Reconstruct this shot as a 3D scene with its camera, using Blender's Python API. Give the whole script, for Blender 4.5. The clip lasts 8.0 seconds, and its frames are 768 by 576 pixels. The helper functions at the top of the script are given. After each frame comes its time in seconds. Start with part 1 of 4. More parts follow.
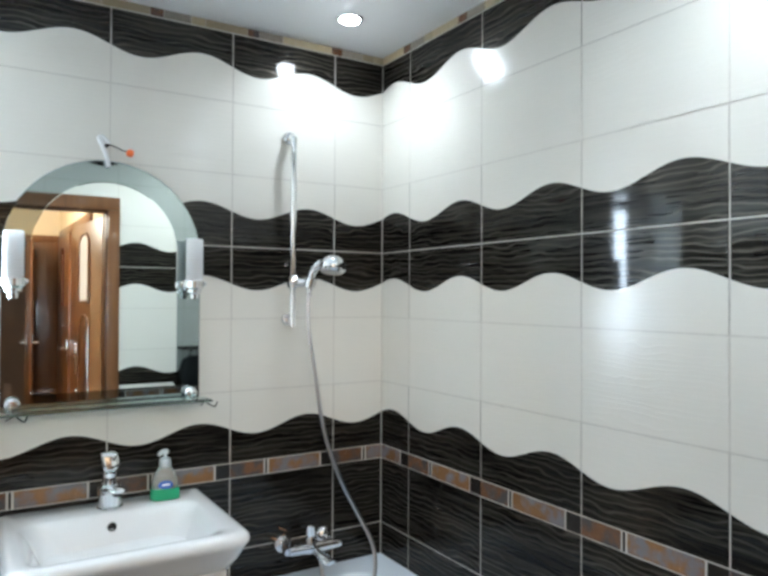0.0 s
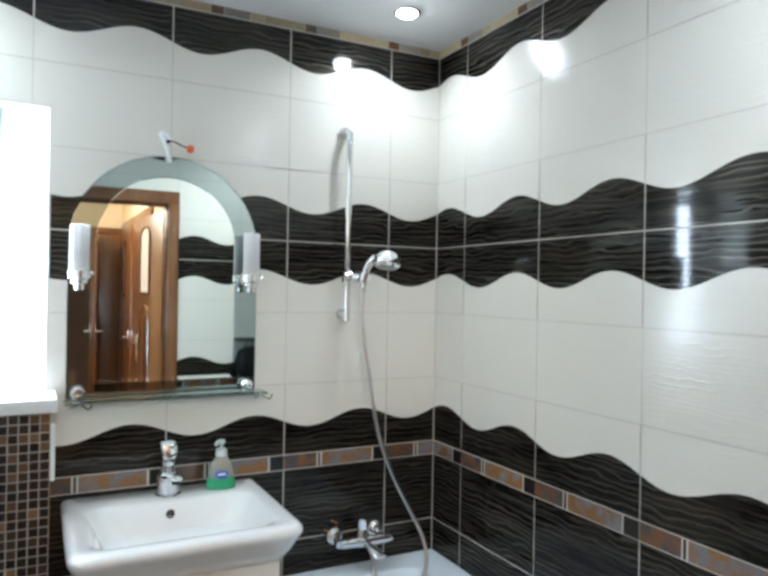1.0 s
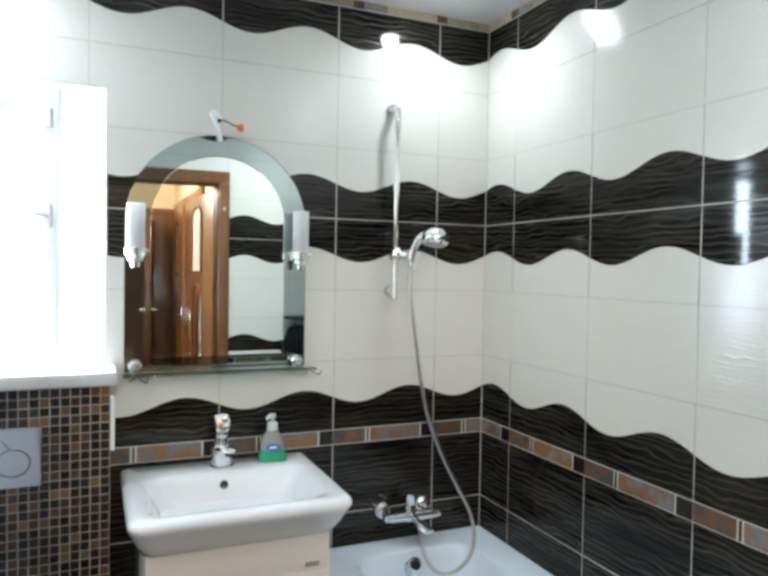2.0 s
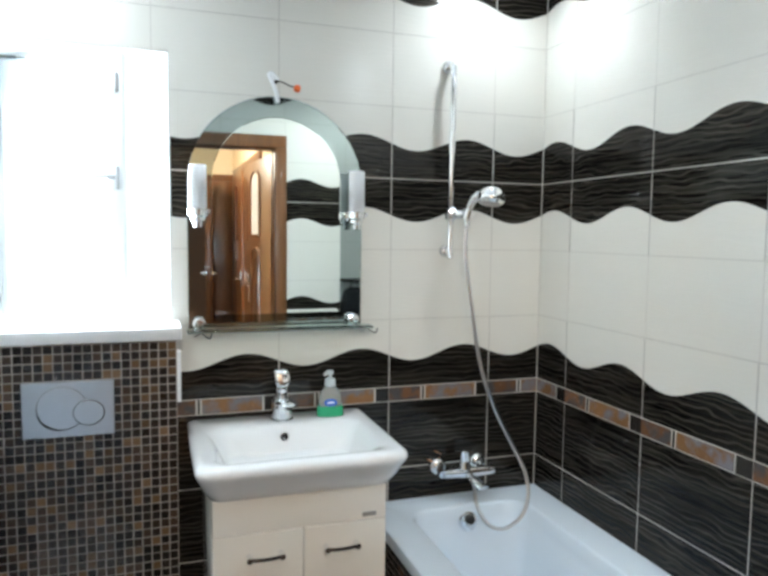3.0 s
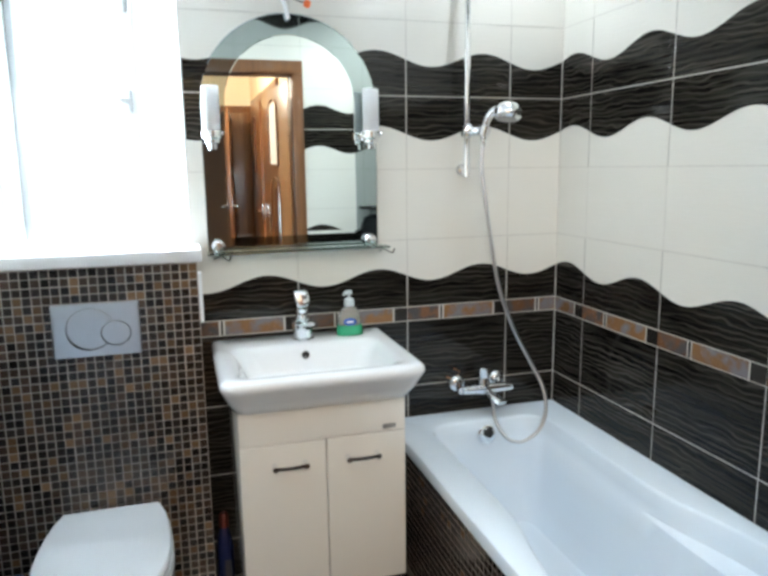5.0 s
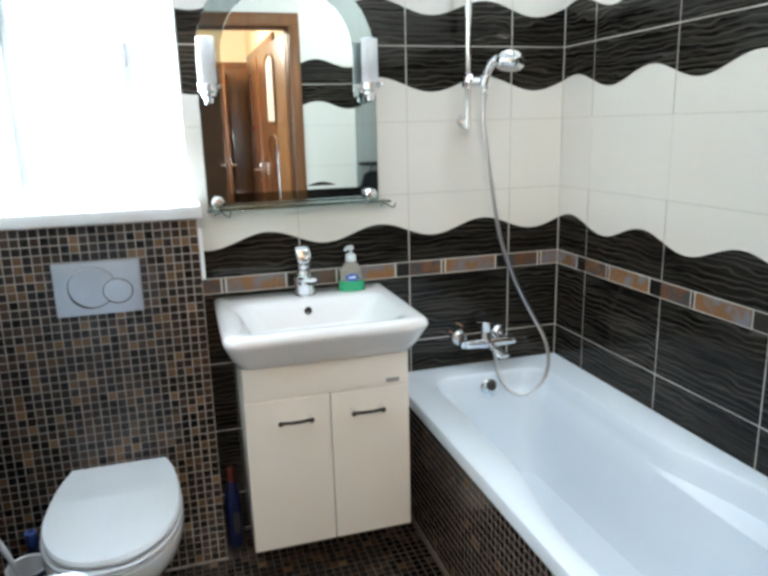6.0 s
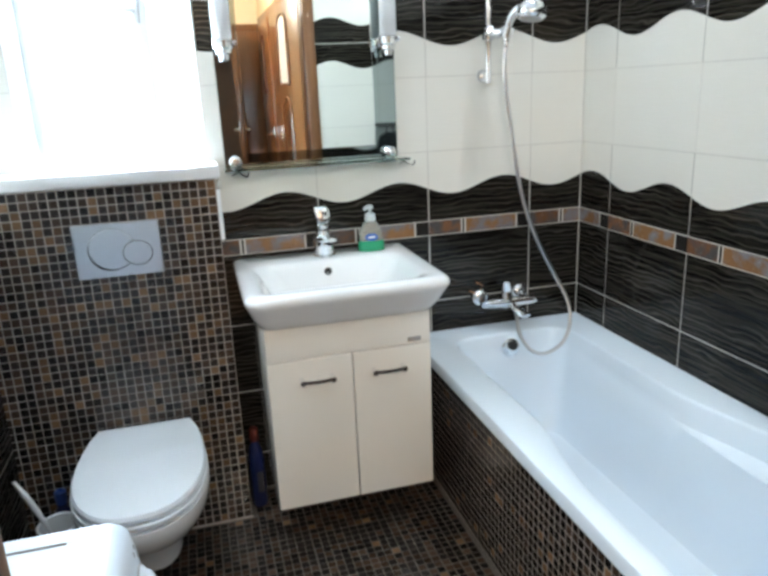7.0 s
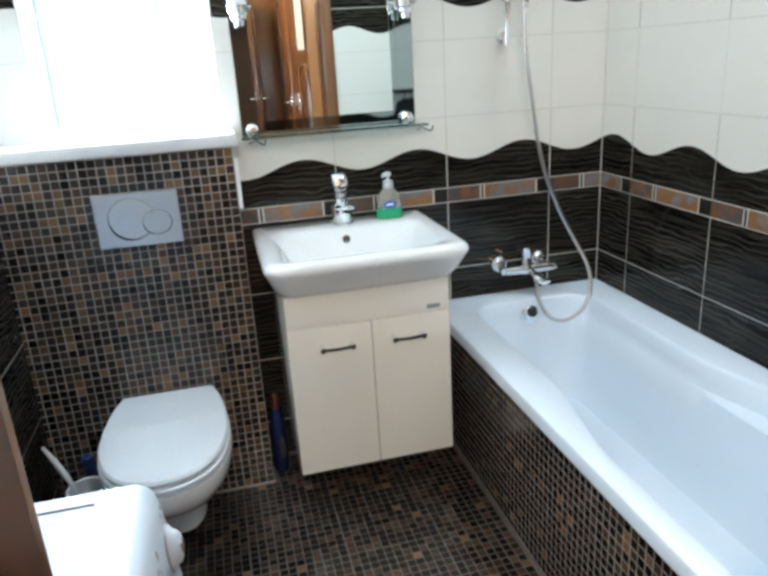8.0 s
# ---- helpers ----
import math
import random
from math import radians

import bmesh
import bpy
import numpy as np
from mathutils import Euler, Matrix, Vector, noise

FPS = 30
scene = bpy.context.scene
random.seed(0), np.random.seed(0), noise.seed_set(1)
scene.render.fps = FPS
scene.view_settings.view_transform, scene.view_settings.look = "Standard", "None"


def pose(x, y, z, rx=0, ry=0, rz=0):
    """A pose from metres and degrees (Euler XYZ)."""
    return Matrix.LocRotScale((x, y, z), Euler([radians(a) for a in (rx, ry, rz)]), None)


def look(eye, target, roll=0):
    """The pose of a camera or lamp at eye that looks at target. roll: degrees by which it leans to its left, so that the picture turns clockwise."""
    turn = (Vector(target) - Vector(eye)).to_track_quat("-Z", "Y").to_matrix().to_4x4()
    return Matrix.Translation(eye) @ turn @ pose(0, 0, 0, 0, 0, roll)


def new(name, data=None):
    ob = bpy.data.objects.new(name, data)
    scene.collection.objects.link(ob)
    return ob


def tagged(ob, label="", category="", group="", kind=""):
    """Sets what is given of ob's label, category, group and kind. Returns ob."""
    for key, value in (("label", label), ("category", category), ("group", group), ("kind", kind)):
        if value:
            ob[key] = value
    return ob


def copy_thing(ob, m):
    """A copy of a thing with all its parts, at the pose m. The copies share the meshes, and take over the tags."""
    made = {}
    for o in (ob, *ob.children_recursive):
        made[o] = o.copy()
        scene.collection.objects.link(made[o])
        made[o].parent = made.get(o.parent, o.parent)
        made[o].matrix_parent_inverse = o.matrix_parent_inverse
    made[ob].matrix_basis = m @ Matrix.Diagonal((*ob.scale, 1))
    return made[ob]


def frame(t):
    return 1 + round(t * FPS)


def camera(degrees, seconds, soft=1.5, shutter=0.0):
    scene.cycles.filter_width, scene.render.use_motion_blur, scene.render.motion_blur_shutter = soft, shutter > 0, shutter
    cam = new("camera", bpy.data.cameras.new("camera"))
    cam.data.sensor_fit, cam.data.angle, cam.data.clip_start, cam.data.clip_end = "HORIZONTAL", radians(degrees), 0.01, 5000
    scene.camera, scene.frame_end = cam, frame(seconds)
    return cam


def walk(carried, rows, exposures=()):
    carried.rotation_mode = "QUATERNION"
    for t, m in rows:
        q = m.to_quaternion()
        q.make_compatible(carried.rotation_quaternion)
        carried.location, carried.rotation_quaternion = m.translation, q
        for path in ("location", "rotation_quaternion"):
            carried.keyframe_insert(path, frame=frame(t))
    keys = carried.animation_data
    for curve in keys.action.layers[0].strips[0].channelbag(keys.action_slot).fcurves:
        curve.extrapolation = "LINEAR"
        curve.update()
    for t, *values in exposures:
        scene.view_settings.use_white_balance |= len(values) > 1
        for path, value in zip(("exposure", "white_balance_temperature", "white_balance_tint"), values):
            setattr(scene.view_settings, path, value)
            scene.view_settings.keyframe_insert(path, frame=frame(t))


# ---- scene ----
# ---- the camera and its way ----
PATH = [
    (0, (-1.405, -2.283, 1.539), (-0.352, -0.583, 1.564), 0.3),
    (0.5, (-1.4, -2.281, 1.553), (-0.416, -0.539, 1.566), 0.5),
    (1, (-1.408, -2.272, 1.546), (-0.488, -0.496, 1.55), 1.0),
    (1.2, (-1.41, -2.27, 1.538), (-0.522, -0.478, 1.535), 1.0),
    (2.3, (-1.413, -2.276, 1.534), (-0.659, -0.425, 1.448), 1.0),
    (2.5, (-1.413, -2.284, 1.53), (-0.695, -0.421, 1.423), 1.0),
    (3, (-1.42, -2.292, 1.513), (-0.778, -0.405, 1.354), 0.7),
    (3.5, (-1.414, -2.304, 1.523), (-0.82, -0.406, 1.303), -0.0),
    (4, (-1.416, -2.315, 1.498), (-0.827, -0.423, 1.232), -0.2),
    (4.2, (-1.418, -2.315, 1.497), (-0.83, -0.426, 1.202), -0.3),
    (5.3, (-1.397, -2.322, 1.456), (-0.836, -0.44, 1.076), -0.7),
    (5.5, (-1.408, -2.315, 1.455), (-0.838, -0.442, 1.045), -0.6),
    (6, (-1.403, -2.314, 1.447), (-0.85, -0.45, 0.98), -1.5),
    (6.5, (-1.406, -2.3, 1.45), (-0.875, -0.443, 0.929), -2.2),
    (7, (-1.42, -2.295, 1.42), (-0.917, -0.442, 0.859), -2.5),
    (7.5, (-1.42, -2.29, 1.429), (-0.956, -0.445, 0.812), -3.4),
    (8, (-1.42, -2.295, 1.412), (-0.982, -0.453, 0.769), -3.5),
]
cam = camera(59.2, 8.0, soft=3.3)
walk(cam, [(t, look(eye, target, roll)) for t, eye, target, roll in PATH], exposures=[(0.0, 0.17, 6150, 9), (2.5, 0.24, 6250, 9), (5.5, 0.47, 6250, 9), (8.0, 0.50, 6050, 8)])

# ---- light ----
ROOM_W, ROOM_D, CEIL = 2.055, 2.08, 2.487
WIN_L, WIN_R, WIN_TOP, SILL = -1.912, -1.369, 2.080, 1.225
WALL_T = 0.33
world = bpy.data.worlds.new("sky")
scene.world = world
world.use_nodes = True
wn = world.node_tree
sky = wn.nodes.new("ShaderNodeTexSky")
sky.sky_type = "NISHITA"
sky.sun_disc = False
sky.sun_elevation = radians(42)
sky.sun_rotation = radians(200)
wn.links.new(sky.outputs["Color"], wn.nodes["Background"].inputs["Color"])
wn.nodes["Background"].inputs["Strength"].default_value = 0.12


def lamp(name, kind, energy, color, m, **settings):
    data = bpy.data.lights.new(name, kind)
    data.energy, data.color = energy, color
    if "size" in settings:
        data.shape = settings.get("shape", "RECTANGLE")
        data.size = settings["size"]
        data.size_y = settings.get("size_y", settings["size"])
    if "radius" in settings:
        data.shadow_soft_size = settings["radius"]
    ob = new(name, data)
    ob.matrix_world = m
    return ob


sun = lamp("sun", "SUN", 3.0, (1.0, 0.96, 0.9), look((0, 0, 5), (-1.0, -3.0, 1.0)))
sun.data.angle = radians(0.5)
# the sky's light in the window opening
lamp("window_light", "AREA", 215.0, (0.75, 0.885, 1.0), look((-1.72, 0.52, 1.68), (-1.72, -1.0, 1.78)), size=1.24, size_y=1.10)
SPOTS = [(-0.302, -0.272, 15.0), (-0.23, -1.70, 25.0), (-1.80, -0.26, 22.0)]
for sx, sy, power in SPOTS:
    beam = lamp("spot_lamp_light", "SPOT", power, (0.86, 0.95, 1.0), pose(sx, sy, CEIL - 0.022), radius=0.035)
    beam.data.spot_size, beam.data.spot_blend = radians(174), 0.75
# unseen lamp added for the hall's warm light on the vanity front
lamp("hall_fill_light", "POINT", 76.0, (1.0, 0.91, 0.79), pose(-1.55, -3.6, 2.30), radius=0.10)

# ---- materials ----


def material(name, color, rough=0.5, metal=0.0, vary=0.0, scale=20.0, bump=0.0, bump_scale=60.0, coat=0.0, spec=0.5):
    """A principled surface with noise in its colour and relief."""
    m = bpy.data.materials.new(name)
    m.use_nodes = True
    t, b = m.node_tree, m.node_tree.nodes["Principled BSDF"]
    b.inputs["Base Color"].default_value = (*color, 1)
    b.inputs["Roughness"].default_value = rough
    b.inputs["Metallic"].default_value = metal
    b.inputs["Coat Weight"].default_value = coat
    b.inputs["Specular IOR Level"].default_value = spec
    geo = t.nodes.new("ShaderNodeNewGeometry")
    if vary:
        n = t.nodes.new("ShaderNodeTexNoise")
        n.inputs["Scale"].default_value = scale
        n.inputs["Detail"].default_value = 6
        t.links.new(geo.outputs["Position"], n.inputs["Vector"])
        mix = t.nodes.new("ShaderNodeMix")
        mix.data_type = "RGBA"
        mix.inputs["A"].default_value = (*[c * (1 - vary) for c in color], 1)
        mix.inputs["B"].default_value = (*[min(1, c * (1 + vary)) for c in color], 1)
        t.links.new(n.outputs["Fac"], mix.inputs["Factor"])
        t.links.new(mix.outputs["Result"], b.inputs["Base Color"])
        r = t.nodes.new("ShaderNodeMapRange")
        r.inputs["To Min"].default_value = rough * 0.8
        r.inputs["To Max"].default_value = min(1, rough * 1.25)
        t.links.new(n.outputs["Fac"], r.inputs["Value"])
        t.links.new(r.outputs["Result"], b.inputs["Roughness"])
    if bump:
        n2 = t.nodes.new("ShaderNodeTexNoise")
        n2.inputs["Scale"].default_value = bump_scale
        n2.inputs["Detail"].default_value = 4
        t.links.new(geo.outputs["Position"], n2.inputs["Vector"])
        bp = t.nodes.new("ShaderNodeBump")
        bp.inputs["Strength"].default_value = bump
        bp.inputs["Distance"].default_value = 0.002
        t.links.new(n2.outputs["Fac"], bp.inputs["Height"])
        t.links.new(bp.outputs["Normal"], b.inputs["Normal"])
    return m


def streaked(name, dark, light, rough, relief, share, lines=34.0, thread=0.0075, lustre=0.0):
    """Glazed tile with wavy horizontal streaks that run along the wall."""
    m = bpy.data.materials.new(name)
    m.use_nodes = True
    t, b = m.node_tree, m.node_tree.nodes["Principled BSDF"]
    geo = t.nodes.new("ShaderNodeNewGeometry")
    sep = t.nodes.new("ShaderNodeSeparateXYZ")
    t.links.new(geo.outputs["Position"], sep.inputs["Vector"])
    add = t.nodes.new("ShaderNodeMath")
    t.links.new(sep.outputs["X"], add.inputs[0])
    t.links.new(sep.outputs["Y"], add.inputs[1])
    along = t.nodes.new("ShaderNodeCombineXYZ")
    t.links.new(add.outputs[0], along.inputs["X"])
    t.links.new(sep.outputs["Z"], along.inputs["Z"])

    def stretched(fx, fz, detail):
        mp = t.nodes.new("ShaderNodeMapping")
        mp.inputs["Scale"].default_value = (fx, 1, fz)
        t.links.new(along.outputs["Vector"], mp.inputs["Vector"])
        n = t.nodes.new("ShaderNodeTexNoise")
        n.inputs["Scale"].default_value = 1.0
        n.inputs["Detail"].default_value = detail
        t.links.new(mp.outputs["Vector"], n.inputs["Vector"])
        return n.outputs["Fac"]

    # waviness: the height is shifted by a slow noise along the wall
    slow = stretched(7.0, 6.0, 1)
    shift = t.nodes.new("ShaderNodeMath")
    shift.operation = "MULTIPLY_ADD"
    shift.inputs[1].default_value = 0.11
    t.links.new(slow, shift.inputs[0])
    t.links.new(sep.outputs["Z"], shift.inputs[2])
    t.links.new(shift.outputs[0], along.inputs["Z"])
    fine = stretched(6.0, 14.0, 2)
    broad = stretched(2.5, lines, 2)
    # thin threads: the shifted height, warped once more, folds to and fro
    warp = t.nodes.new("ShaderNodeMath")
    warp.operation = "MULTIPLY_ADD"
    warp.inputs[1].default_value = 0.06
    t.links.new(fine, warp.inputs[0])
    t.links.new(shift.outputs[0], warp.inputs[2])
    ab = t.nodes.new("ShaderNodeMath")
    ab.operation = "PINGPONG"
    ab.inputs[1].default_value = thread
    t.links.new(warp.outputs[0], ab.inputs[0])
    line = t.nodes.new("ShaderNodeMapRange")
    line.inputs["From Min"].default_value = 0.0
    line.inputs["From Max"].default_value = thread * 0.42
    line.inputs["To Min"].default_value = 1.0
    line.inputs["To Max"].default_value = 0.0
    t.links.new(ab.outputs[0], line.inputs["Value"])
    patch = t.nodes.new("ShaderNodeMapRange")
    patch.inputs["From Min"].default_value = 0.32
    patch.inputs["From Max"].default_value = 0.56
    t.links.new(broad, patch.inputs["Value"])
    mul = t.nodes.new("ShaderNodeMath")
    mul.operation = "MULTIPLY"
    t.links.new(line.outputs["Result"], mul.inputs[0])
    t.links.new(patch.outputs["Result"], mul.inputs[1])
    # bundles of long lens-shaped streaks between the threads
    lens = t.nodes.new("ShaderNodeMapRange")
    lens.inputs["From Min"].default_value = 0.46
    lens.inputs["From Max"].default_value = 0.68
    lens.inputs["To Max"].default_value = 0.40
    t.links.new(stretched(3.0, 105.0, 2), lens.inputs["Value"])
    both = t.nodes.new("ShaderNodeMath")
    both.operation = "MAXIMUM"
    t.links.new(mul.outputs[0], both.inputs[0])
    t.links.new(lens.outputs["Result"], both.inputs[1])
    soft = t.nodes.new("ShaderNodeMath")
    soft.operation = "MULTIPLY_ADD"
    soft.inputs[1].default_value = 0.05
    t.links.new(patch.outputs["Result"], soft.inputs[0])
    t.links.new(both.outputs[0], soft.inputs[2])
    amount = t.nodes.new("ShaderNodeMath")
    amount.operation = "MULTIPLY"
    amount.use_clamp = True
    amount.inputs[1].default_value = share
    t.links.new(soft.outputs[0], amount.inputs[0])
    mix = t.nodes.new("ShaderNodeMix")
    mix.data_type = "RGBA"
    mix.inputs["A"].default_value = (*dark, 1)
    mix.inputs["B"].default_value = (*light, 1)
    t.links.new(amount.outputs[0], mix.inputs["Factor"])
    t.links.new(mix.outputs["Result"], b.inputs["Base Color"])
    b.inputs["Roughness"].default_value = rough
    if lustre:
        metal = t.nodes.new("ShaderNodeMath")
        metal.operation = "MULTIPLY"
        metal.inputs[1].default_value = lustre
        t.links.new(amount.outputs[0], metal.inputs[0])
        t.links.new(metal.outputs[0], b.inputs["Metallic"])
        b.inputs["Coat Weight"].default_value = 0.5
        b.inputs["Coat Roughness"].default_value = 0.055
        b.inputs["Specular IOR Level"].default_value = 0.0
    bp = t.nodes.new("ShaderNodeBump")
    bp.inputs["Strength"].default_value = relief
    bp.inputs["Distance"].default_value = 0.001
    t.links.new(both.outputs[0], bp.inputs["Height"])
    t.links.new(bp.outputs["Normal"], b.inputs["Normal"])
    return m


def pieces_material(name, color, rough, spread, metal=0.0):
    """Small glazed pieces: brightness differs from piece to piece."""
    m = material(name, color, rough, metal, vary=0.25, scale=90.0, bump=0.15, bump_scale=180.0, spec=0.44)
    t, b = m.node_tree, m.node_tree.nodes["Principled BSDF"]
    info = t.nodes.new("ShaderNodeObjectInfo")
    geo = t.nodes.new("ShaderNodeNewGeometry")
    s = t.nodes.new("ShaderNodeMath")
    t.links.new(info.outputs["Random"], s.inputs[0])
    t.links.new(geo.outputs["Random Per Island"], s.inputs[1])
    fr = t.nodes.new("ShaderNodeMath")
    fr.operation = "FRACT"
    t.links.new(s.outputs[0], fr.inputs[0])
    rng = t.nodes.new("ShaderNodeMapRange")
    rng.inputs["To Min"].default_value = 1 - spread
    rng.inputs["To Max"].default_value = 1 + spread
    t.links.new(fr.outputs[0], rng.inputs["Value"])
    hsv = t.nodes.new("ShaderNodeHueSaturation")
    t.links.new(rng.outputs["Result"], hsv.inputs["Value"])
    old = b.inputs["Base Color"].links[0].from_socket
    t.links.new(old, hsv.inputs["Color"])
    t.links.new(hsv.outputs["Color"], b.inputs["Base Color"])
    return m


def glass(name, color, rough=0.0):
    m = bpy.data.materials.new(name)
    m.use_nodes = True
    b = m.node_tree.nodes["Principled BSDF"]
    b.inputs["Base Color"].default_value = (*color, 1)
    b.inputs["Transmission Weight"].default_value = 1.0
    b.inputs["Roughness"].default_value = rough
    b.inputs["IOR"].default_value = 1.45
    return m


def glow(name, color, strength):
    m = bpy.data.materials.new(name)
    m.use_nodes = True
    b = m.node_tree.nodes["Principled BSDF"]
    b.inputs["Emission Color"].default_value = (*color, 1)
    b.inputs["Emission Strength"].default_value = strength
    return m


def wooden(name, dark, light, rough, coat=0.1, spec=0.5):
    """Varnished wood with an upright grain."""
    m = material(name, light, rough, coat=coat, spec=spec)
    t, b = m.node_tree, m.node_tree.nodes["Principled BSDF"]
    geo = t.nodes.new("ShaderNodeNewGeometry")
    mp = t.nodes.new("ShaderNodeMapping")
    mp.inputs["Scale"].default_value = (45, 45, 2.5)
    t.links.new(geo.outputs["Position"], mp.inputs["Vector"])
    n = t.nodes.new("ShaderNodeTexNoise")
    n.inputs["Scale"].default_value = 1.0
    n.inputs["Detail"].default_value = 5
    t.links.new(mp.outputs["Vector"], n.inputs["Vector"])
    mix = t.nodes.new("ShaderNodeMix")
    mix.data_type = "RGBA"
    mix.inputs["A"].default_value = (*dark, 1)
    mix.inputs["B"].default_value = (*light, 1)
    t.links.new(n.outputs["Fac"], mix.inputs["Factor"])
    t.links.new(mix.outputs["Result"], b.inputs["Base Color"])
    return m


def rust_slate(name="border_rust_slate", rust=(0.225, 0.118, 0.050), grey=(0.185, 0.172, 0.185)):
    """Slate border pieces: rust brown clouds in blue-grey stone."""
    m = pieces_material(name, rust, 0.25, 0.25)
    t, b = m.node_tree, m.node_tree.nodes["Principled BSDF"]
    old = b.inputs["Base Color"].links[0].from_socket
    geo = t.nodes.new("ShaderNodeNewGeometry")
    n = t.nodes.new("ShaderNodeTexNoise")
    n.inputs["Scale"].default_value = 16.0
    n.inputs["Detail"].default_value = 4
    t.links.new(geo.outputs["Position"], n.inputs["Vector"])
    r = t.nodes.new("ShaderNodeMapRange")
    r.inputs["From Min"].default_value = 0.44
    r.inputs["From Max"].default_value = 0.58
    t.links.new(n.outputs["Fac"], r.inputs["Value"])
    mix = t.nodes.new("ShaderNodeMix")
    mix.data_type = "RGBA"
    mix.inputs["B"].default_value = (*grey, 1)
    t.links.new(r.outputs["Result"], mix.inputs["Factor"])
    t.links.new(old, mix.inputs["A"])
    t.links.new(mix.outputs["Result"], b.inputs["Base Color"])
    return m


TILE_WHITE = streaked("cream_glazed_tile", (0.74, 0.715, 0.655), (0.77, 0.745, 0.685), 0.17, 0.26, 0.5, 26.0)
TILE_DARK = streaked("dark_streaked_tile", (0.005, 0.0043, 0.0036), (0.088, 0.078, 0.064), 0.32, 0.12, 0.90, 9.0, 0.0092, 0.95)
GROUT = material("beige_grout", (0.60, 0.57, 0.52), 0.85, vary=0.15, scale=60, bump=0.3)
GROUT_MOSAIC = material("brown_grout", (0.47, 0.42, 0.38), 0.8, vary=0.2, scale=60, bump=0.3)
GROUT_FLOOR = material("grey_floor_grout", (0.11, 0.094, 0.078), 0.8, vary=0.3, scale=40, bump=0.3)
GROUT_PANEL = material("dark_panel_grout", (0.33, 0.285, 0.245), 0.8, vary=0.25, scale=40, bump=0.3)
MOSAIC = [
    pieces_material("mosaic_black", (0.018, 0.013, 0.011), 0.16, 0.5),
    pieces_material("mosaic_brown", (0.054, 0.034, 0.023), 0.18, 0.45),
    pieces_material("mosaic_tan", (0.155, 0.092, 0.048), 0.2, 0.4),
]
BORDER_RUST = rust_slate()
BORDER_DUSK = rust_slate("border_dusk_slate", (0.16, 0.075, 0.035), (0.075, 0.066, 0.066))
BORDER_GREY = pieces_material("border_grey_slate", (0.30, 0.27, 0.23), 0.25, 0.3)
BORDER_BLACK = material("border_black", (0.02, 0.017, 0.015), 0.15, vary=0.3)
BORDER_GOLD = pieces_material("border_gold", (0.42, 0.35, 0.23), 0.3, 0.4)
CEILING_MAT = material("ceiling_white_gloss", (0.90, 0.92, 0.94), 0.22, vary=0.02, scale=3)
PLASTER = material("hall_plaster", (0.72, 0.60, 0.42), 0.8, vary=0.06, scale=6, bump=0.1)
ENAMEL = material("bath_enamel", (0.75, 0.835, 0.92), 0.22, vary=0.015, scale=4)
CERAMIC = material("white_ceramic", (0.80, 0.81, 0.82), 0.07, vary=0.015, scale=5, coat=0.6)
SEAT_PLASTIC = material("seat_plastic", (0.86, 0.90, 0.94), 0.12, vary=0.015, scale=6)
LACQUER = material("cream_lacquer", (0.84, 0.80, 0.73), 0.12, vary=0.02, scale=5, coat=0.4)
CHROME = material("chrome", (0.86, 0.87, 0.89), 0.10, 1.0, vary=0.03, scale=30)
SATIN = material("satin_chrome", (0.56, 0.58, 0.61), 0.30, 1.0, vary=0.05, scale=40)
STEEL_HOSE = material("steel_hose", (0.55, 0.55, 0.56), 0.28, 1.0, bump=0.5, bump_scale=300)
DARK_METAL = material("dark_metal", (0.06, 0.055, 0.054), 0.22, 0.9, vary=0.1)
PVC = material("white_pvc", (0.86, 0.87, 0.88), 0.3, vary=0.02, scale=8)
MARBLE = material("white_marble", (0.74, 0.74, 0.74), 0.2, vary=0.12, scale=9)
REVEAL = material("reveal_white", (0.82, 0.82, 0.80), 0.6, vary=0.03, scale=10)
MIRROR = material("mirror_silver", (0.87, 0.90, 0.85), 0.005, 1.0)
MIRROR_EDGE = material("mirror_tinted", (0.36, 0.41, 0.40), 0.03, 1.0)
GLASS = glass("clear_glass", (0.95, 0.98, 0.97))
GLASS_GREEN = glass("green_edge_glass", (0.62, 0.80, 0.74))
MILK_PANE = material("milk_glass_pane", (0.93, 0.94, 0.96), 0.15, vary=0.02)
FROSTED = material("frosted_glass", (0.95, 0.96, 0.98), 0.3)
FROSTED.node_tree.nodes["Principled BSDF"].inputs["Subsurface Weight"].default_value = 1.0
FROSTED.node_tree.nodes["Principled BSDF"].inputs["Subsurface Radius"].default_value = (1.0, 1.0, 1.0)
FROSTED.node_tree.nodes["Principled BSDF"].inputs["Subsurface Scale"].default_value = 0.03
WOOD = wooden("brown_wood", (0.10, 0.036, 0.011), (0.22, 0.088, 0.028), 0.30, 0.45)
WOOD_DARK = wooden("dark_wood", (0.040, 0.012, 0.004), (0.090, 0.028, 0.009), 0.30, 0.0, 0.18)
APPLIANCE = material("appliance_white", (0.63, 0.67, 0.72), 0.36, vary=0.015, scale=5)
INK = material("dark_print", (0.06, 0.06, 0.07), 0.5)
GREY_PRINT = material("grey_badge", (0.35, 0.34, 0.33), 0.35, 0.4)
# cap red kept very dark: the gap's shade is in the colour
RED = material("shaded_red_plastic", (0.10, 0.018, 0.012), 0.35, vary=0.1)
COPPER = material("copper_wire", (0.55, 0.24, 0.10), 0.35, 0.8)
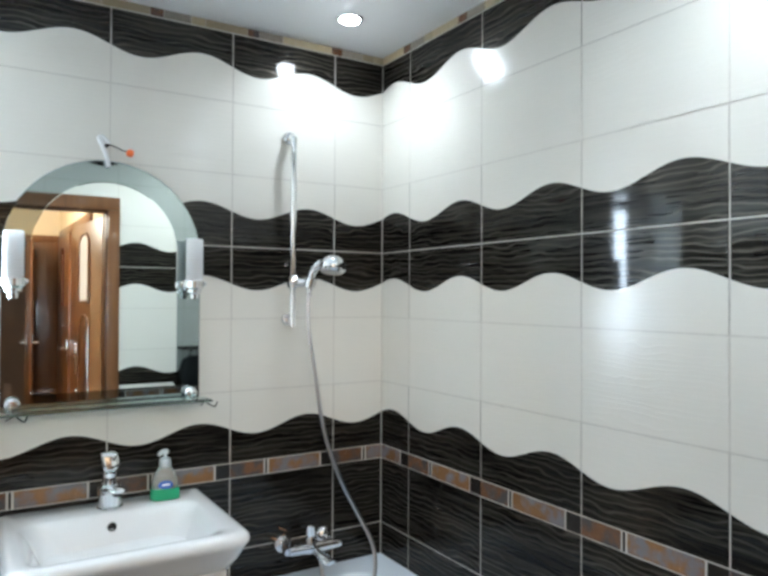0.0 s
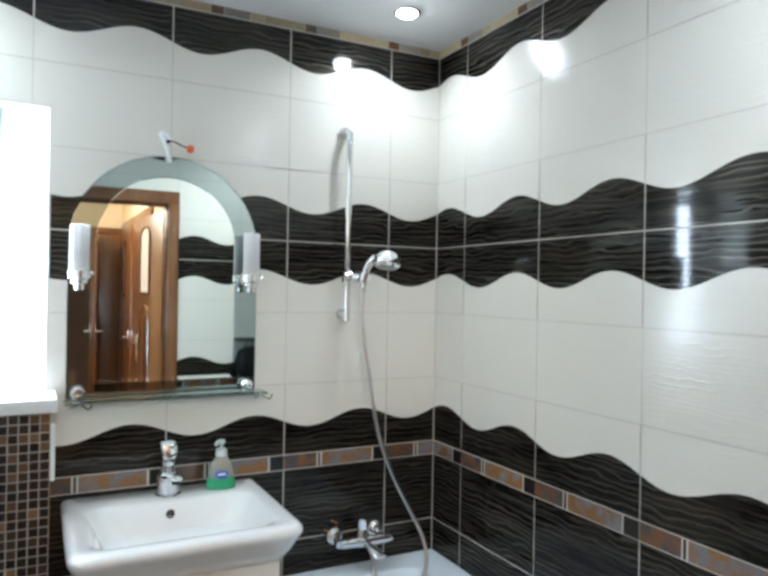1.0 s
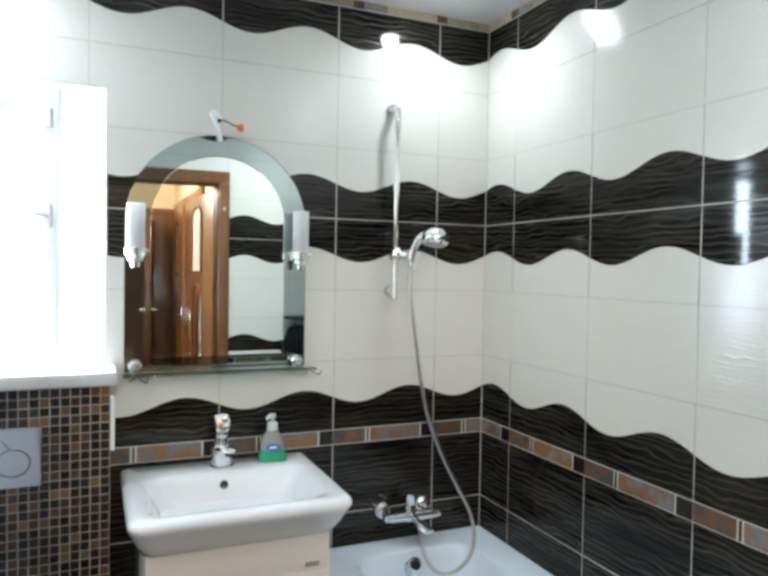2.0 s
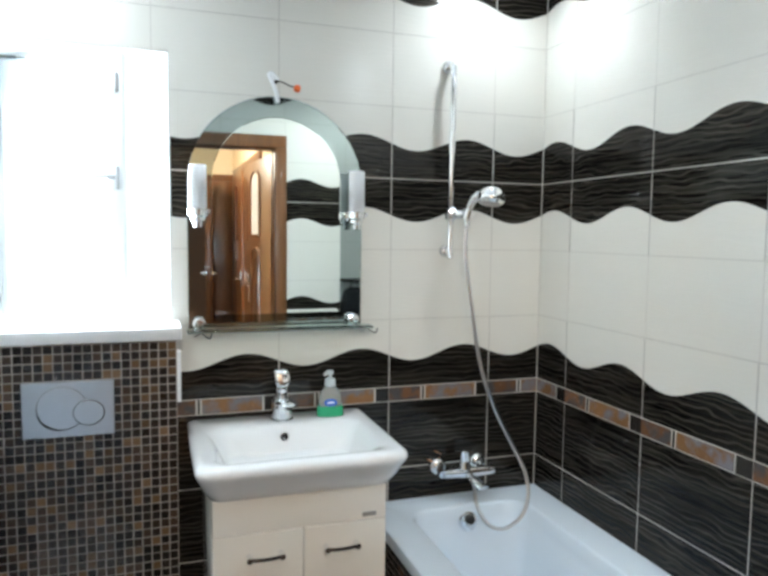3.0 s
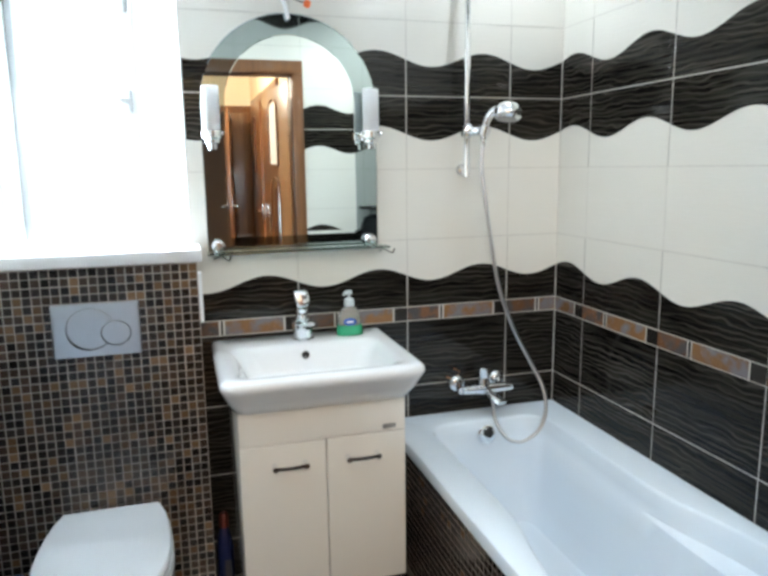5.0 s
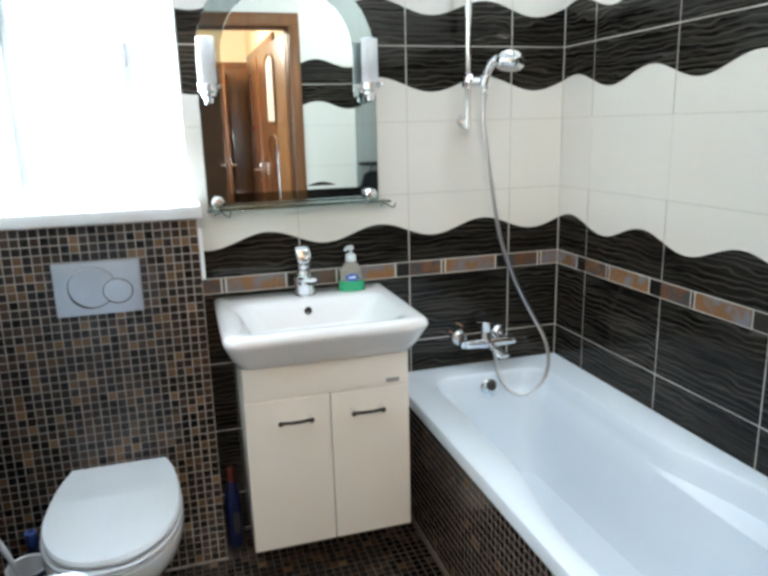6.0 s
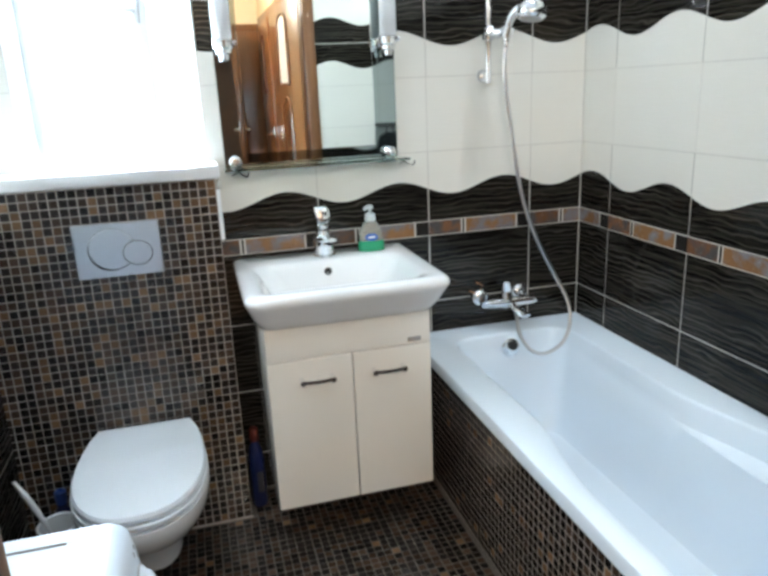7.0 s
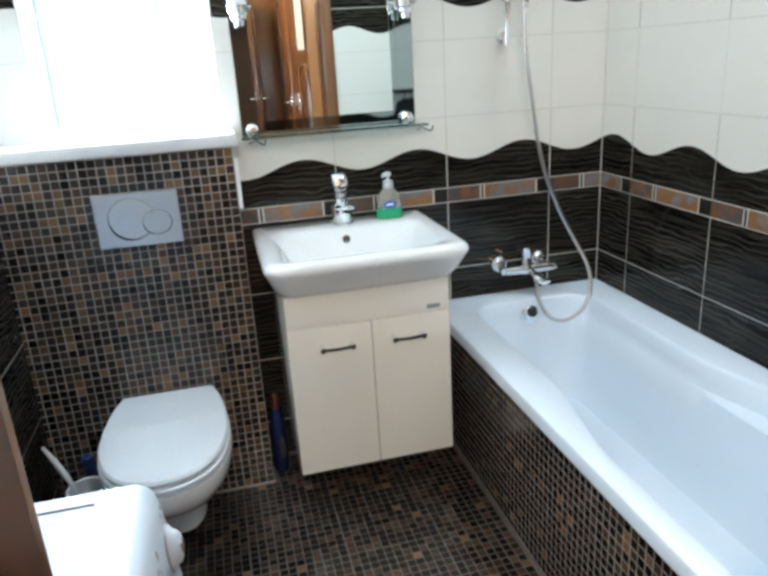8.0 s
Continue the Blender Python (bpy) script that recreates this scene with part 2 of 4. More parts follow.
ORANGE = material("orange_plastic", (0.80, 0.16, 0.04), 0.4, vary=0.1)
BLUE = material("blue_plastic", (0.010, 0.018, 0.085), 0.3, vary=0.1)
BLUE_LABEL = material("blue_label", (0.02, 0.10, 0.42), 0.35, vary=0.1)
BLUE_CAP = material("blue_cap", (0.018, 0.055, 0.24), 0.35, vary=0.1)
SOAP_SOLID = glass("green_liquid", (0.05, 0.50, 0.24), 0.25)
SOAP_SOLID.node_tree.nodes["Principled BSDF"].inputs["Transmission Weight"].default_value = 0.35
CLEAR_PLASTIC = glass("clear_plastic", (0.92, 0.96, 0.93), 0.15)
CLEAR_PLASTIC.node_tree.nodes["Principled BSDF"].inputs["Transmission Weight"].default_value = 0.78
PUMP = material("pump_plastic", (0.62, 0.68, 0.70), 0.3)
BLACK = material("black_fabric", (0.012, 0.012, 0.013), 0.7, vary=0.3, bump=0.4)
LENS = glow("spot_lens", (0.92, 0.97, 1.0), 50.0)
# brown darkened to carry the far room's lack of light
FAR_WALL = material("far_room_dim_brown", (0.22, 0.12, 0.075), 0.6, vary=0.15, scale=5, bump=0.1)
FLOOR_HALL = material("hall_floor", (0.30, 0.17, 0.08), 0.35, vary=0.2, scale=8)

# ---- building helpers ----


def mesh_object(name, bm, mats, parent=None, smooth=True):
    me = bpy.data.meshes.new(name)
    bmesh.ops.recalc_face_normals(bm, faces=bm.faces)
    bm.to_mesh(me)
    bm.free()
    for m in mats if isinstance(mats, (list, tuple)) else [mats]:
        me.materials.append(m)
    if smooth:
        me.shade_smooth()
        me.set_sharp_from_angle(angle=radians(35))
    ob = new(name, me)
    ob.parent = parent
    return ob


def part(name, bm, mat, parent, label="", smooth=True):
    return tagged(mesh_object(name, bm, mat, parent, smooth), label)


def thing(name, label, category, group="", kind="", at=(0, 0, 0)):
    ob = new(name)
    ob.empty_display_size = 0.05
    ob.location = at
    return tagged(ob, label, category, group, kind)


def box(lo, hi, bevel=0.0, bm=None, seg=2):
    own = bmesh.new()
    bmesh.ops.create_cube(own, size=1)
    for v in own.verts:
        v.co = [(lo[i] + hi[i]) / 2 + v.co[i] * (hi[i] - lo[i]) for i in range(3)]
    if bevel:
        bmesh.ops.bevel(own, geom=own.edges[:], offset=bevel, segments=seg, profile=0.6, affect="EDGES")
    return join(bm, own)


def join(bm, own):
    """Adds the mesh of own to bm; returns the sum."""
    if bm is None:
        return own
    tmp = bpy.data.meshes.new("tmp")
    own.to_mesh(tmp)
    bm.from_mesh(tmp)
    bpy.data.meshes.remove(tmp)
    own.free()
    return bm


def loft(rings, bm=None, cap0=True, cap1=True):
    bm = bm or bmesh.new()
    rows = [[bm.verts.new(p) for p in r] for r in rings]
    n = len(rows[0])
    for a, b in zip(rows, rows[1:]):
        for i in range(n):
            bm.faces.new((a[i], a[(i + 1) % n], b[(i + 1) % n], b[i]))
    if cap0:
        bm.faces.new(rows[0][::-1])
    if cap1:
        bm.faces.new(rows[-1])
    return bm


def tube(points, r, bm=None, seg=12, radii=None):
    """A round bar along points, smoothed by no more points than given."""
    pts = [Vector(p) for p in points]
    rings, side = [], None
    for i, p in enumerate(pts):
        d = (pts[min(i + 1, len(pts) - 1)] - pts[max(i - 1, 0)]).normalized()
        if side is None:
            side = d.orthogonal().normalized()
        side = (side - d * side.dot(d)).normalized()
        up = d.cross(side)
        rr = radii[i] if radii else r
        rings.append([p + rr * (math.cos(2 * math.pi * k / seg) * side + math.sin(2 * math.pi * k / seg) * up) for k in range(seg)])
    return loft(rings, bm)


def spline(points, steps=8):
    """Catmull-Rom points through the given ones."""
    p = [Vector(q) for q in points]
    p = [2 * p[0] - p[1]] + p + [2 * p[-1] - p[-2]]
    out = []
    for i in range(1, len(p) - 2):
        a, b, c, d = p[i - 1:i + 3]
        for k in range(steps):
            s = k / steps
            out.append(0.5 * (2 * b + (c - a) * s + (2 * a - 5 * b + 4 * c - d) * s * s + (3 * b - a - 3 * c + d) * s ** 3))
    return out + [p[-2]]


def lathe(profile, centre, axis=(0, 0, 1), bm=None, seg=24):
    """Turns (radius, height) rows round an axis through centre."""
    z = Vector(axis).normalized()
    x = z.orthogonal().normalized()
    y = z.cross(x)
    c = Vector(centre)
    return loft([[c + z * h + max(r, 1e-4) * (math.cos(2 * math.pi * k / seg) * x + math.sin(2 * math.pi * k / seg) * y) for k in range(seg)] for r, h in profile], bm)


def rounded(x0, x1, y0, y1, r, z, k=6, m=1):
    """A rounded rectangle at height z; m pieces along each straight side."""
    if not isinstance(r, (list, tuple)):
        r = [r] * 4
    corners = [(x1 - r[0], y1 - r[0], 0, r[0]), (x0 + r[1], y1 - r[1], 90, r[1]), (x0 + r[2], y0 + r[2], 180, r[2]), (x1 - r[3], y0 + r[3], 270, r[3])]
    out = []
    for i, (cx, cy, a0, rad) in enumerate(corners):
        arc = [(cx + rad * math.cos(radians(a0 + 90 * j / k)), cy + rad * math.sin(radians(a0 + 90 * j / k)), z) for j in range(k + 1)]
        out += arc
        nx, ny, na, nr = corners[(i + 1) % 4]
        nxt = (nx + nr * math.cos(radians(na)), ny + nr * math.sin(radians(na)), z)
        for j in range(1, m):
            s = j / m
            out.append(tuple(arc[-1][q] + (nxt[q] - arc[-1][q]) * s for q in range(3)))
    return out

# ---- the room's shell ----
BOX_Y, BOX_X = -0.17, -1.36
DOOR_L, DOOR_R, DOOR_H = -1.4955, -0.69, 2.04
GAP = 0.0021


def shell(name, lo_hi, mat):
    bm = None
    for lo, hi in lo_hi:
        bm = box(lo, hi, bm=bm)
    ob = mesh_object(name, bm, mat, smooth=False)
    return tagged(ob, kind="structure")


W, D = ROOM_W, ROOM_D
wall_north = shell("wall_north", [((-W, 0.0, 0), (WIN_L, WALL_T, CEIL)), ((WIN_R, 0.0, 0), (0.12, WALL_T, CEIL)),
                                  ((WIN_L, 0.0, 0), (WIN_R, WALL_T, 1.18)), ((WIN_L, 0.0, WIN_TOP), (WIN_R, WALL_T, CEIL))], GROUT)
wall_east = shell("wall_east", [((0.0, -D - 0.12, 0), (0.12, 0.0, CEIL))], GROUT)
wall_west = shell("wall_west", [((-W - 0.12, -D - 0.12, 0), (-W, WALL_T, CEIL))], GROUT)
wall_south = shell("wall_south", [((-W, -D - 0.12, 0), (DOOR_L - 0.03, -D, CEIL)), ((DOOR_R + 0.03, -D - 0.12, 0), (0.0, -D, CEIL)),
                                  ((DOOR_L - 0.03, -D - 0.12, DOOR_H + 0.03), (DOOR_R + 0.03, -D, CEIL))], GROUT)
floor = shell("floor", [((-W - 0.12, -D - 0.12, -0.12), (0.12, WALL_T, -0.001))], GROUT_FLOOR)
ceiling = shell("ceiling", [((-W - 0.12, -D - 0.12, CEIL), (0.12, WALL_T, CEIL + 0.1))], CEILING_MAT)
casing_box = shell("wall_cistern_casing", [((-W, BOX_Y + 0.0005, 0), (BOX_X, 0.0, 1.185))], GROUT_MOSAIC)
tagged(casing_box, "mosaic-clad boxed-out wall behind the toilet", "wall")
bath_panel = shell("wall_bath_panel", [((-0.6695, -1.70, 0), (-0.64, 0.0, 0.488)), ((-0.666, -D, 0), (0.0, -1.704, 0.52))], GROUT_PANEL)
tagged(bath_panel, "brown mosaic panel closing the bathtub's side", "wall")

# reveal and sill
shell("trim_reveal", [((WIN_L - 0.002, 0.001, 1.2), (WIN_L + 0.006, WALL_T - 0.005, WIN_TOP)), ((WIN_R - 0.006, 0.001, 1.2), (WIN_R + 0.002, WALL_T - 0.005, WIN_TOP)),
                      ((WIN_L, 0.001, WIN_TOP - 0.006), (WIN_R, WALL_T - 0.005, WIN_TOP + 0.002))], REVEAL)
sill = tagged(mesh_object("window_sill", box((WIN_L + 0.003, -0.02, 1.189), (WIN_R - 0.003, 0.236, SILL - 0.001), 0.003, box((-W + 0.002, BOX_Y - 0.018, 1.187), (BOX_X + 0.016, -0.0025, SILL), 0.006)), MARBLE), "white veined stone window sill on the casing", "sill", kind="structure")
shell("trim_corner_joint", [((-0.0034, -0.0034, 0.50), (0.0, 0.0, 2.457))], GROUT)
trim = shell("trim_corner", [((BOX_X + 0.001, BOX_Y - 0.004, 0.995), (BOX_X + 0.012, BOX_Y + 0.03, 1.150))], PVC)
shell("trim_floor_strip", [((-W + 0.002, BOX_Y - 0.006, 0.0), (BOX_X + 0.005, BOX_Y - 0.001, 0.004))], GROUT_MOSAIC)
shell("trim_bath_strip", [((-0.675, -1.70, 0.0), (-0.6705, -0.002, 0.003))], GROUT_FLOOR)


back = mesh_object("backdrop", box((-8, 3.6, -3), (5, 3.65, 6)), glow("white_sky", (0.93, 0.97, 1.0), 2.2), smooth=False)
tagged(back, "bright overcast sky beyond the window", "sky", kind="structure")


def build_window():
    """White window; its one sash hangs on the far side and stands ajar into the room, the handle level."""
    w = thing("window_1", "white plastic window with its glazed sash ajar, blown-out daylight behind", "window", kind="structure", at=(-1.64, 0.27, SILL))
    y0, y1 = 0.24, 0.30
    inv = Matrix.Translation(w.location).inverted()

    def ring(x0, x1, z0, z1, t, ya, yb, bev):
        bm = box((x0, ya, z0), (x0 + t, yb, z1), bev)
        bm = box((x1 - t, ya, z0), (x1, yb, z1), bev, bm)
        bm = box((x0 + t - 0.001, ya + 0.001, z0), (x1 - t + 0.001, yb - 0.001, z0 + t), bev, bm)
        return box((x0 + t - 0.001, ya + 0.001, z1 - t), (x1 - t + 0.001, yb - 0.001, z1), bev, bm)

    def put(name, bm, mat, parent=w, label=""):
        bmesh.ops.transform(bm, matrix=inv, verts=bm.verts)
        return part(name, bm, mat, parent, label)

    put("window_frame", ring(WIN_L + 0.006, WIN_R - 0.006, SILL, WIN_TOP - 0.006, 0.045, y0, y1, 0.004), PVC)
    # the sash in its own axes: x from the hinges to the handle, room side at -y
    swing = Matrix.Translation((-0.225, -0.03, 0.0)) @ Matrix.Rotation(radians(-34), 4, "Z")
    SW, Z0, Z1 = 0.455, 0.045, WIN_TOP - SILL - 0.022
    sash = part("sash", ring(0.0, SW, Z0, Z1, 0.062, -0.03, 0.028, 0.005), PVC, w)
    pane = part("pane", box((0.058, -0.003, Z0 + 0.058), (SW - 0.058, 0.003, Z1 - 0.058)), GLASS, sash)
    pane.visible_shadow = False
    h = box((SW - 0.045, -0.042, 0.415), (SW - 0.017, -0.029, 0.485), 0.004)
    h = tube(spline([(SW - 0.031, -0.04, 0.452), (SW - 0.031, -0.066, 0.452), (SW - 0.045, -0.074, 0.453), (SW - 0.16, -0.070, 0.458)], 4), 0.009, h)
    part("handle", h, PVC, sash, "white lever handle turned level")
    part("catch", box((SW - 0.042, -0.046, 0.71), (SW - 0.014, -0.029, 0.77), 0.005), PVC, sash)
    sash.matrix_local = swing
    for z in (0.12, 0.72):
        part("hinge", tube([(-0.232, -0.038, z), (-0.232, -0.038, z + 0.07)], 0.008), PVC, w)


build_window()

# the doorway behind, its lining and casing
door_frame = thing("door_1", "brown wooden door lining and casing of the bathroom doorway", "door frame", kind="structure", at=(0, 0, 0))
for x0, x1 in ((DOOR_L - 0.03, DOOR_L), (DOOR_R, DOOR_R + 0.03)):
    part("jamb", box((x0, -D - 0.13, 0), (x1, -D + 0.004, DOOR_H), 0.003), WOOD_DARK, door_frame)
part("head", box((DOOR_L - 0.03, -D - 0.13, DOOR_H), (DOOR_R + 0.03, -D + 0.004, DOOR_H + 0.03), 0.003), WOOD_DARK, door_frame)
for ya, yb in ((-D + 0.0045, -D + 0.022), (-D - 0.148, -D - 0.1305)):
    part("casing", box((DOOR_L - 0.075, ya, 0), (DOOR_L - 0.004, yb, DOOR_H + 0.008), 0.003), WOOD, door_frame)
    part("casing", box((DOOR_R + 0.008, ya, 0), (DOOR_R + 0.075, yb, DOOR_H + 0.008), 0.005), WOOD, door_frame)
    part("casing", box((DOOR_L - 0.075, ya, DOOR_H + 0.0085), (DOOR_R + 0.075, yb, DOOR_H + 0.085), 0.005), WOOD, door_frame)

# the hall seen in the mirror
HX0, HX1, HY = -2.3, -0.615, -5.15
shell("wall_hall_east", [((HX1, HY, 0), (HX1 + 0.1, -D - 0.121, 2.5))], PLASTER)
shell("wall_hall_west", [((HX0 - 0.1, HY, 0), (HX0, -D - 0.121, 2.5))], PLASTER)
EX0, EX1 = -1.62, -0.84
shell("wall_hall_south", [((HX0 - 0.1, HY - 0.1, 0), (EX0, HY, 2.5)), ((EX1, HY - 0.1, 0), (HX1 + 0.1, HY, 2.5)), ((EX0, HY - 0.1, 2.05), (EX1, HY, 2.5))], PLASTER)
shell("wall_far_room", [((EX0 - 0.5, HY - 1.7, 0), (EX1 + 0.4, HY - 1.6, 2.5)), ((EX0 - 0.6, HY - 1.7, 0), (EX0 - 0.5, HY - 0.1, 2.5)), ((EX1 + 0.4, HY - 1.7, 0), (EX1 + 0.5, HY - 0.1, 2.5))], FAR_WALL)
shell("floor_far_room", [((EX0 - 0.6, HY - 1.7, -0.1), (EX1 + 0.5, HY, -0.001))], FLOOR_HALL)
shell("ceiling_far_room", [((EX0 - 0.6, HY - 1.7, 2.5), (EX1 + 0.5, HY - 0.1, 2.6))], PLASTER)
end_frame = thing("door_2", "brown wooden casing of the doorway at the hall's end", "door frame", kind="structure")
for x0, x1 in ((EX0 - 0.07, EX0), (EX1, HX1 - 0.003)):
    part("casing", box((x0, HY + 0.001, 0), (x1, HY + 0.022, 2.05), 0.005), WOOD, end_frame)
part("casing", box((EX0 - 0.07, HY + 0.001, 2.0505), (HX1 - 0.003, HY + 0.022, 2.12), 0.005), WOOD, end_frame)
shell("floor_hall", [((HX0 - 0.1, HY, -0.1), (HX1 + 0.1, -D - 0.121, 0))], FLOOR_HALL)
shell("ceiling_hall", [((HX0 - 0.1, HY - 0.1, 2.5), (HX1 + 0.1, -D - 0.121, 2.6))], PLASTER)
shell("wall_hall_north", [((HX0, -D - 0.125, 0), (-W - 0.12, -D - 0.1205, 2.5)), ((-W - 0.12, -D - 0.125, 0), (DOOR_L - 0.08, -D - 0.1205, 2.5)),
                          ((DOOR_R + 0.08, -D - 0.125, 0), (HX1, -D - 0.1205, 2.5)), ((DOOR_L - 0.08, -D - 0.125, DOOR_H + 0.09), (DOOR_R + 0.08, -D - 0.1205, 2.5))], PLASTER)


def hall_door(at, turn, label):
    """A panelled leaf in its casing, along local x, facing local -y; a narrow arched pane above and a moulding below."""
    d = thing("hall_door", label, "door", "doors of the hall")
    for x in (-0.47, 0.40):
        part("casing", box((x, -0.022, 0), (x + 0.07, -0.001, 2.08), 0.006), WOOD, d)
    part("casing", box((-0.47, -0.022, 2.0805), (0.47, -0.001, 2.15), 0.006), WOOD, d)
    leaf = part("leaf", box((-0.398, -0.035, 0.01), (0.398, -0.002, 2.075), 0.003), WOOD, d)
    arch = [(-0.05, 0.0), (0.05, 0.0)] + [(0.05 * math.cos(radians(a)), 0.42 + 0.06 * math.sin(radians(a))) for a in range(0, 181, 20)]
    part("pane", loft([[(x, y, 1.46 + z) for x, z in arch] for y in (-0.040, -0.036)]), FROSTED, leaf, "white frosted pane")
    rim = [(x * 1.25, -0.042, 1.46 + (z - 0.24) * 1.09 + 0.24) for x, z in arch]
    part("moulding", tube(rim + rim[:1], 0.008, seg=8), WOOD_DARK, leaf)
    low = [(-0.012, 0.0), (0.012, 0.0), (0.012, 0.75), (-0.012, 0.75)]
    part("groove", loft([[(x, y, 0.5 + z) for x, z in low] for y in (-0.039, -0.036)]), WOOD_DARK, leaf, "dark inlay strip")
    hd = box((-0.36, -0.043, 0.95), (-0.325, -0.036, 1.15), 0.003)
    hd = tube([(-0.343, -0.04, 1.08), (-0.343, -0.085, 1.08), (-0.325, -0.09, 1.08), (-0.24, -0.088, 1.08)], 0.009, hd)
    part("handle", hd, CHROME, leaf, "chrome lever handle")
    d.matrix_world = at @ Matrix.Rotation(radians(turn), 4, "Z")
    return d


for hy in (-3.54, -4.49):
    hall_door(pose(HX1 - 0.002, hy, 0), -90, "brown wooden door in the hall's side wall")
# made-up glowing body for the added hall light, hidden by the lintel
hall_fill = thing("ceiling_lamp", "round lamp added on the hall ceiling, out of view", "lamp", at=(-1.55, -3.6, 2.5))
part("shade", lathe([(0.02, 0.0), (0.11, -0.005), (0.12, -0.03), (0.09, -0.07), (0.02, -0.085)], (0, 0, 0)), glow("hall_fill_shade", (1, 0.85, 0.6), 4.0), hall_fill)



def open_leaf(name, label, at, turn):
    """A panelled door leaf; local x runs from the hinges to the handle."""
    d = thing(name, label, "door", at=at)
    leaf = part("leaf", box((0.0, 0.0, 0.01), (0.79, 0.038, 2.03), 0.003), WOOD, d)

    def arched(cx, z0, z1, half, n=10):
        pts = [(cx - half, z0), (cx + half, z0)]
        return pts + [(cx + half * math.cos(math.pi * k / n), z1 - half * 0.5 + half * 0.5 * math.sin(math.pi * k / n)) for k in range(n + 1)]

    pane = arched(0.50, 1.50, 1.94, 0.125)
    part("pane", loft([[(x, y, z) for x, z in pane] for y in (-0.004, 0.042)]), MILK_PANE, leaf, "white frosted pane")
    for y in (-0.005, 0.043):
        rim = [(x, y, z) for x, z in arched(0.50, 1.49, 1.955, 0.132)]
        part("moulding", tube(rim + rim[:1], 0.008, seg=8), WOOD, leaf)
        low = [(x, y, z) for x, z in arched(0.50, 0.25, 1.40, 0.125)]
        part("moulding", tube(low + low[:1], 0.009, seg=8), WOOD, leaf)
    part("inlay", box((0.46, -0.004, 0.30), (0.54, -0.001, 1.33), 0.001), WOOD_DARK, leaf, "dark inlay strip")
    for side, y0 in ((-1, 0.0), (1, 0.038)):
        h = box((0.715, min(y0, y0 + side * 0.006), 0.98), (0.755, max(y0, y0 + side * 0.006), 1.20), 0.002)
        h = tube([(0.735, y0, 1.12), (0.735, y0 + side * 0.05, 1.12), (0.72, y0 + side * 0.055, 1.12), (0.62, y0 + side * 0.052, 1.12)], 0.010, h)
        part("handle", h, CHROME, leaf, "pale metal lever handle")
    d.rotation_euler = (0, 0, radians(turn))


open_leaf("door_leaf", "open brown wooden door with an arched frosted pane and carved mouldings", (DOOR_R + 0.012, -D - 0.15, 0.0), -94.4)
open_leaf("hall_end_door", "brown wooden door of the hall's end standing open edge-on", (EX1 - 0.005, HY + 0.03, 0.0), 95.0)

# recessed spots
for sx, sy, power in SPOTS:
    s = thing("ceiling_spot", "small round recessed ceiling spot, switched on", "lamp", "ceiling spots", at=(sx, sy, CEIL))
    part("rim", lathe([(0.035, -0.001), (0.044, -0.001), (0.046, -0.004), (0.043, -0.008), (0.036, -0.008), (0.035, -0.002)], (0, 0, 0)), CHROME, s)
    part("lens", lathe([(0.001, -0.001), (0.034, -0.001), (0.034, -0.006), (0.028, -0.014), (0.015, -0.019), (0.001, -0.020)], (0, 0, 0)), LENS, s)

# ---- bathtub ----


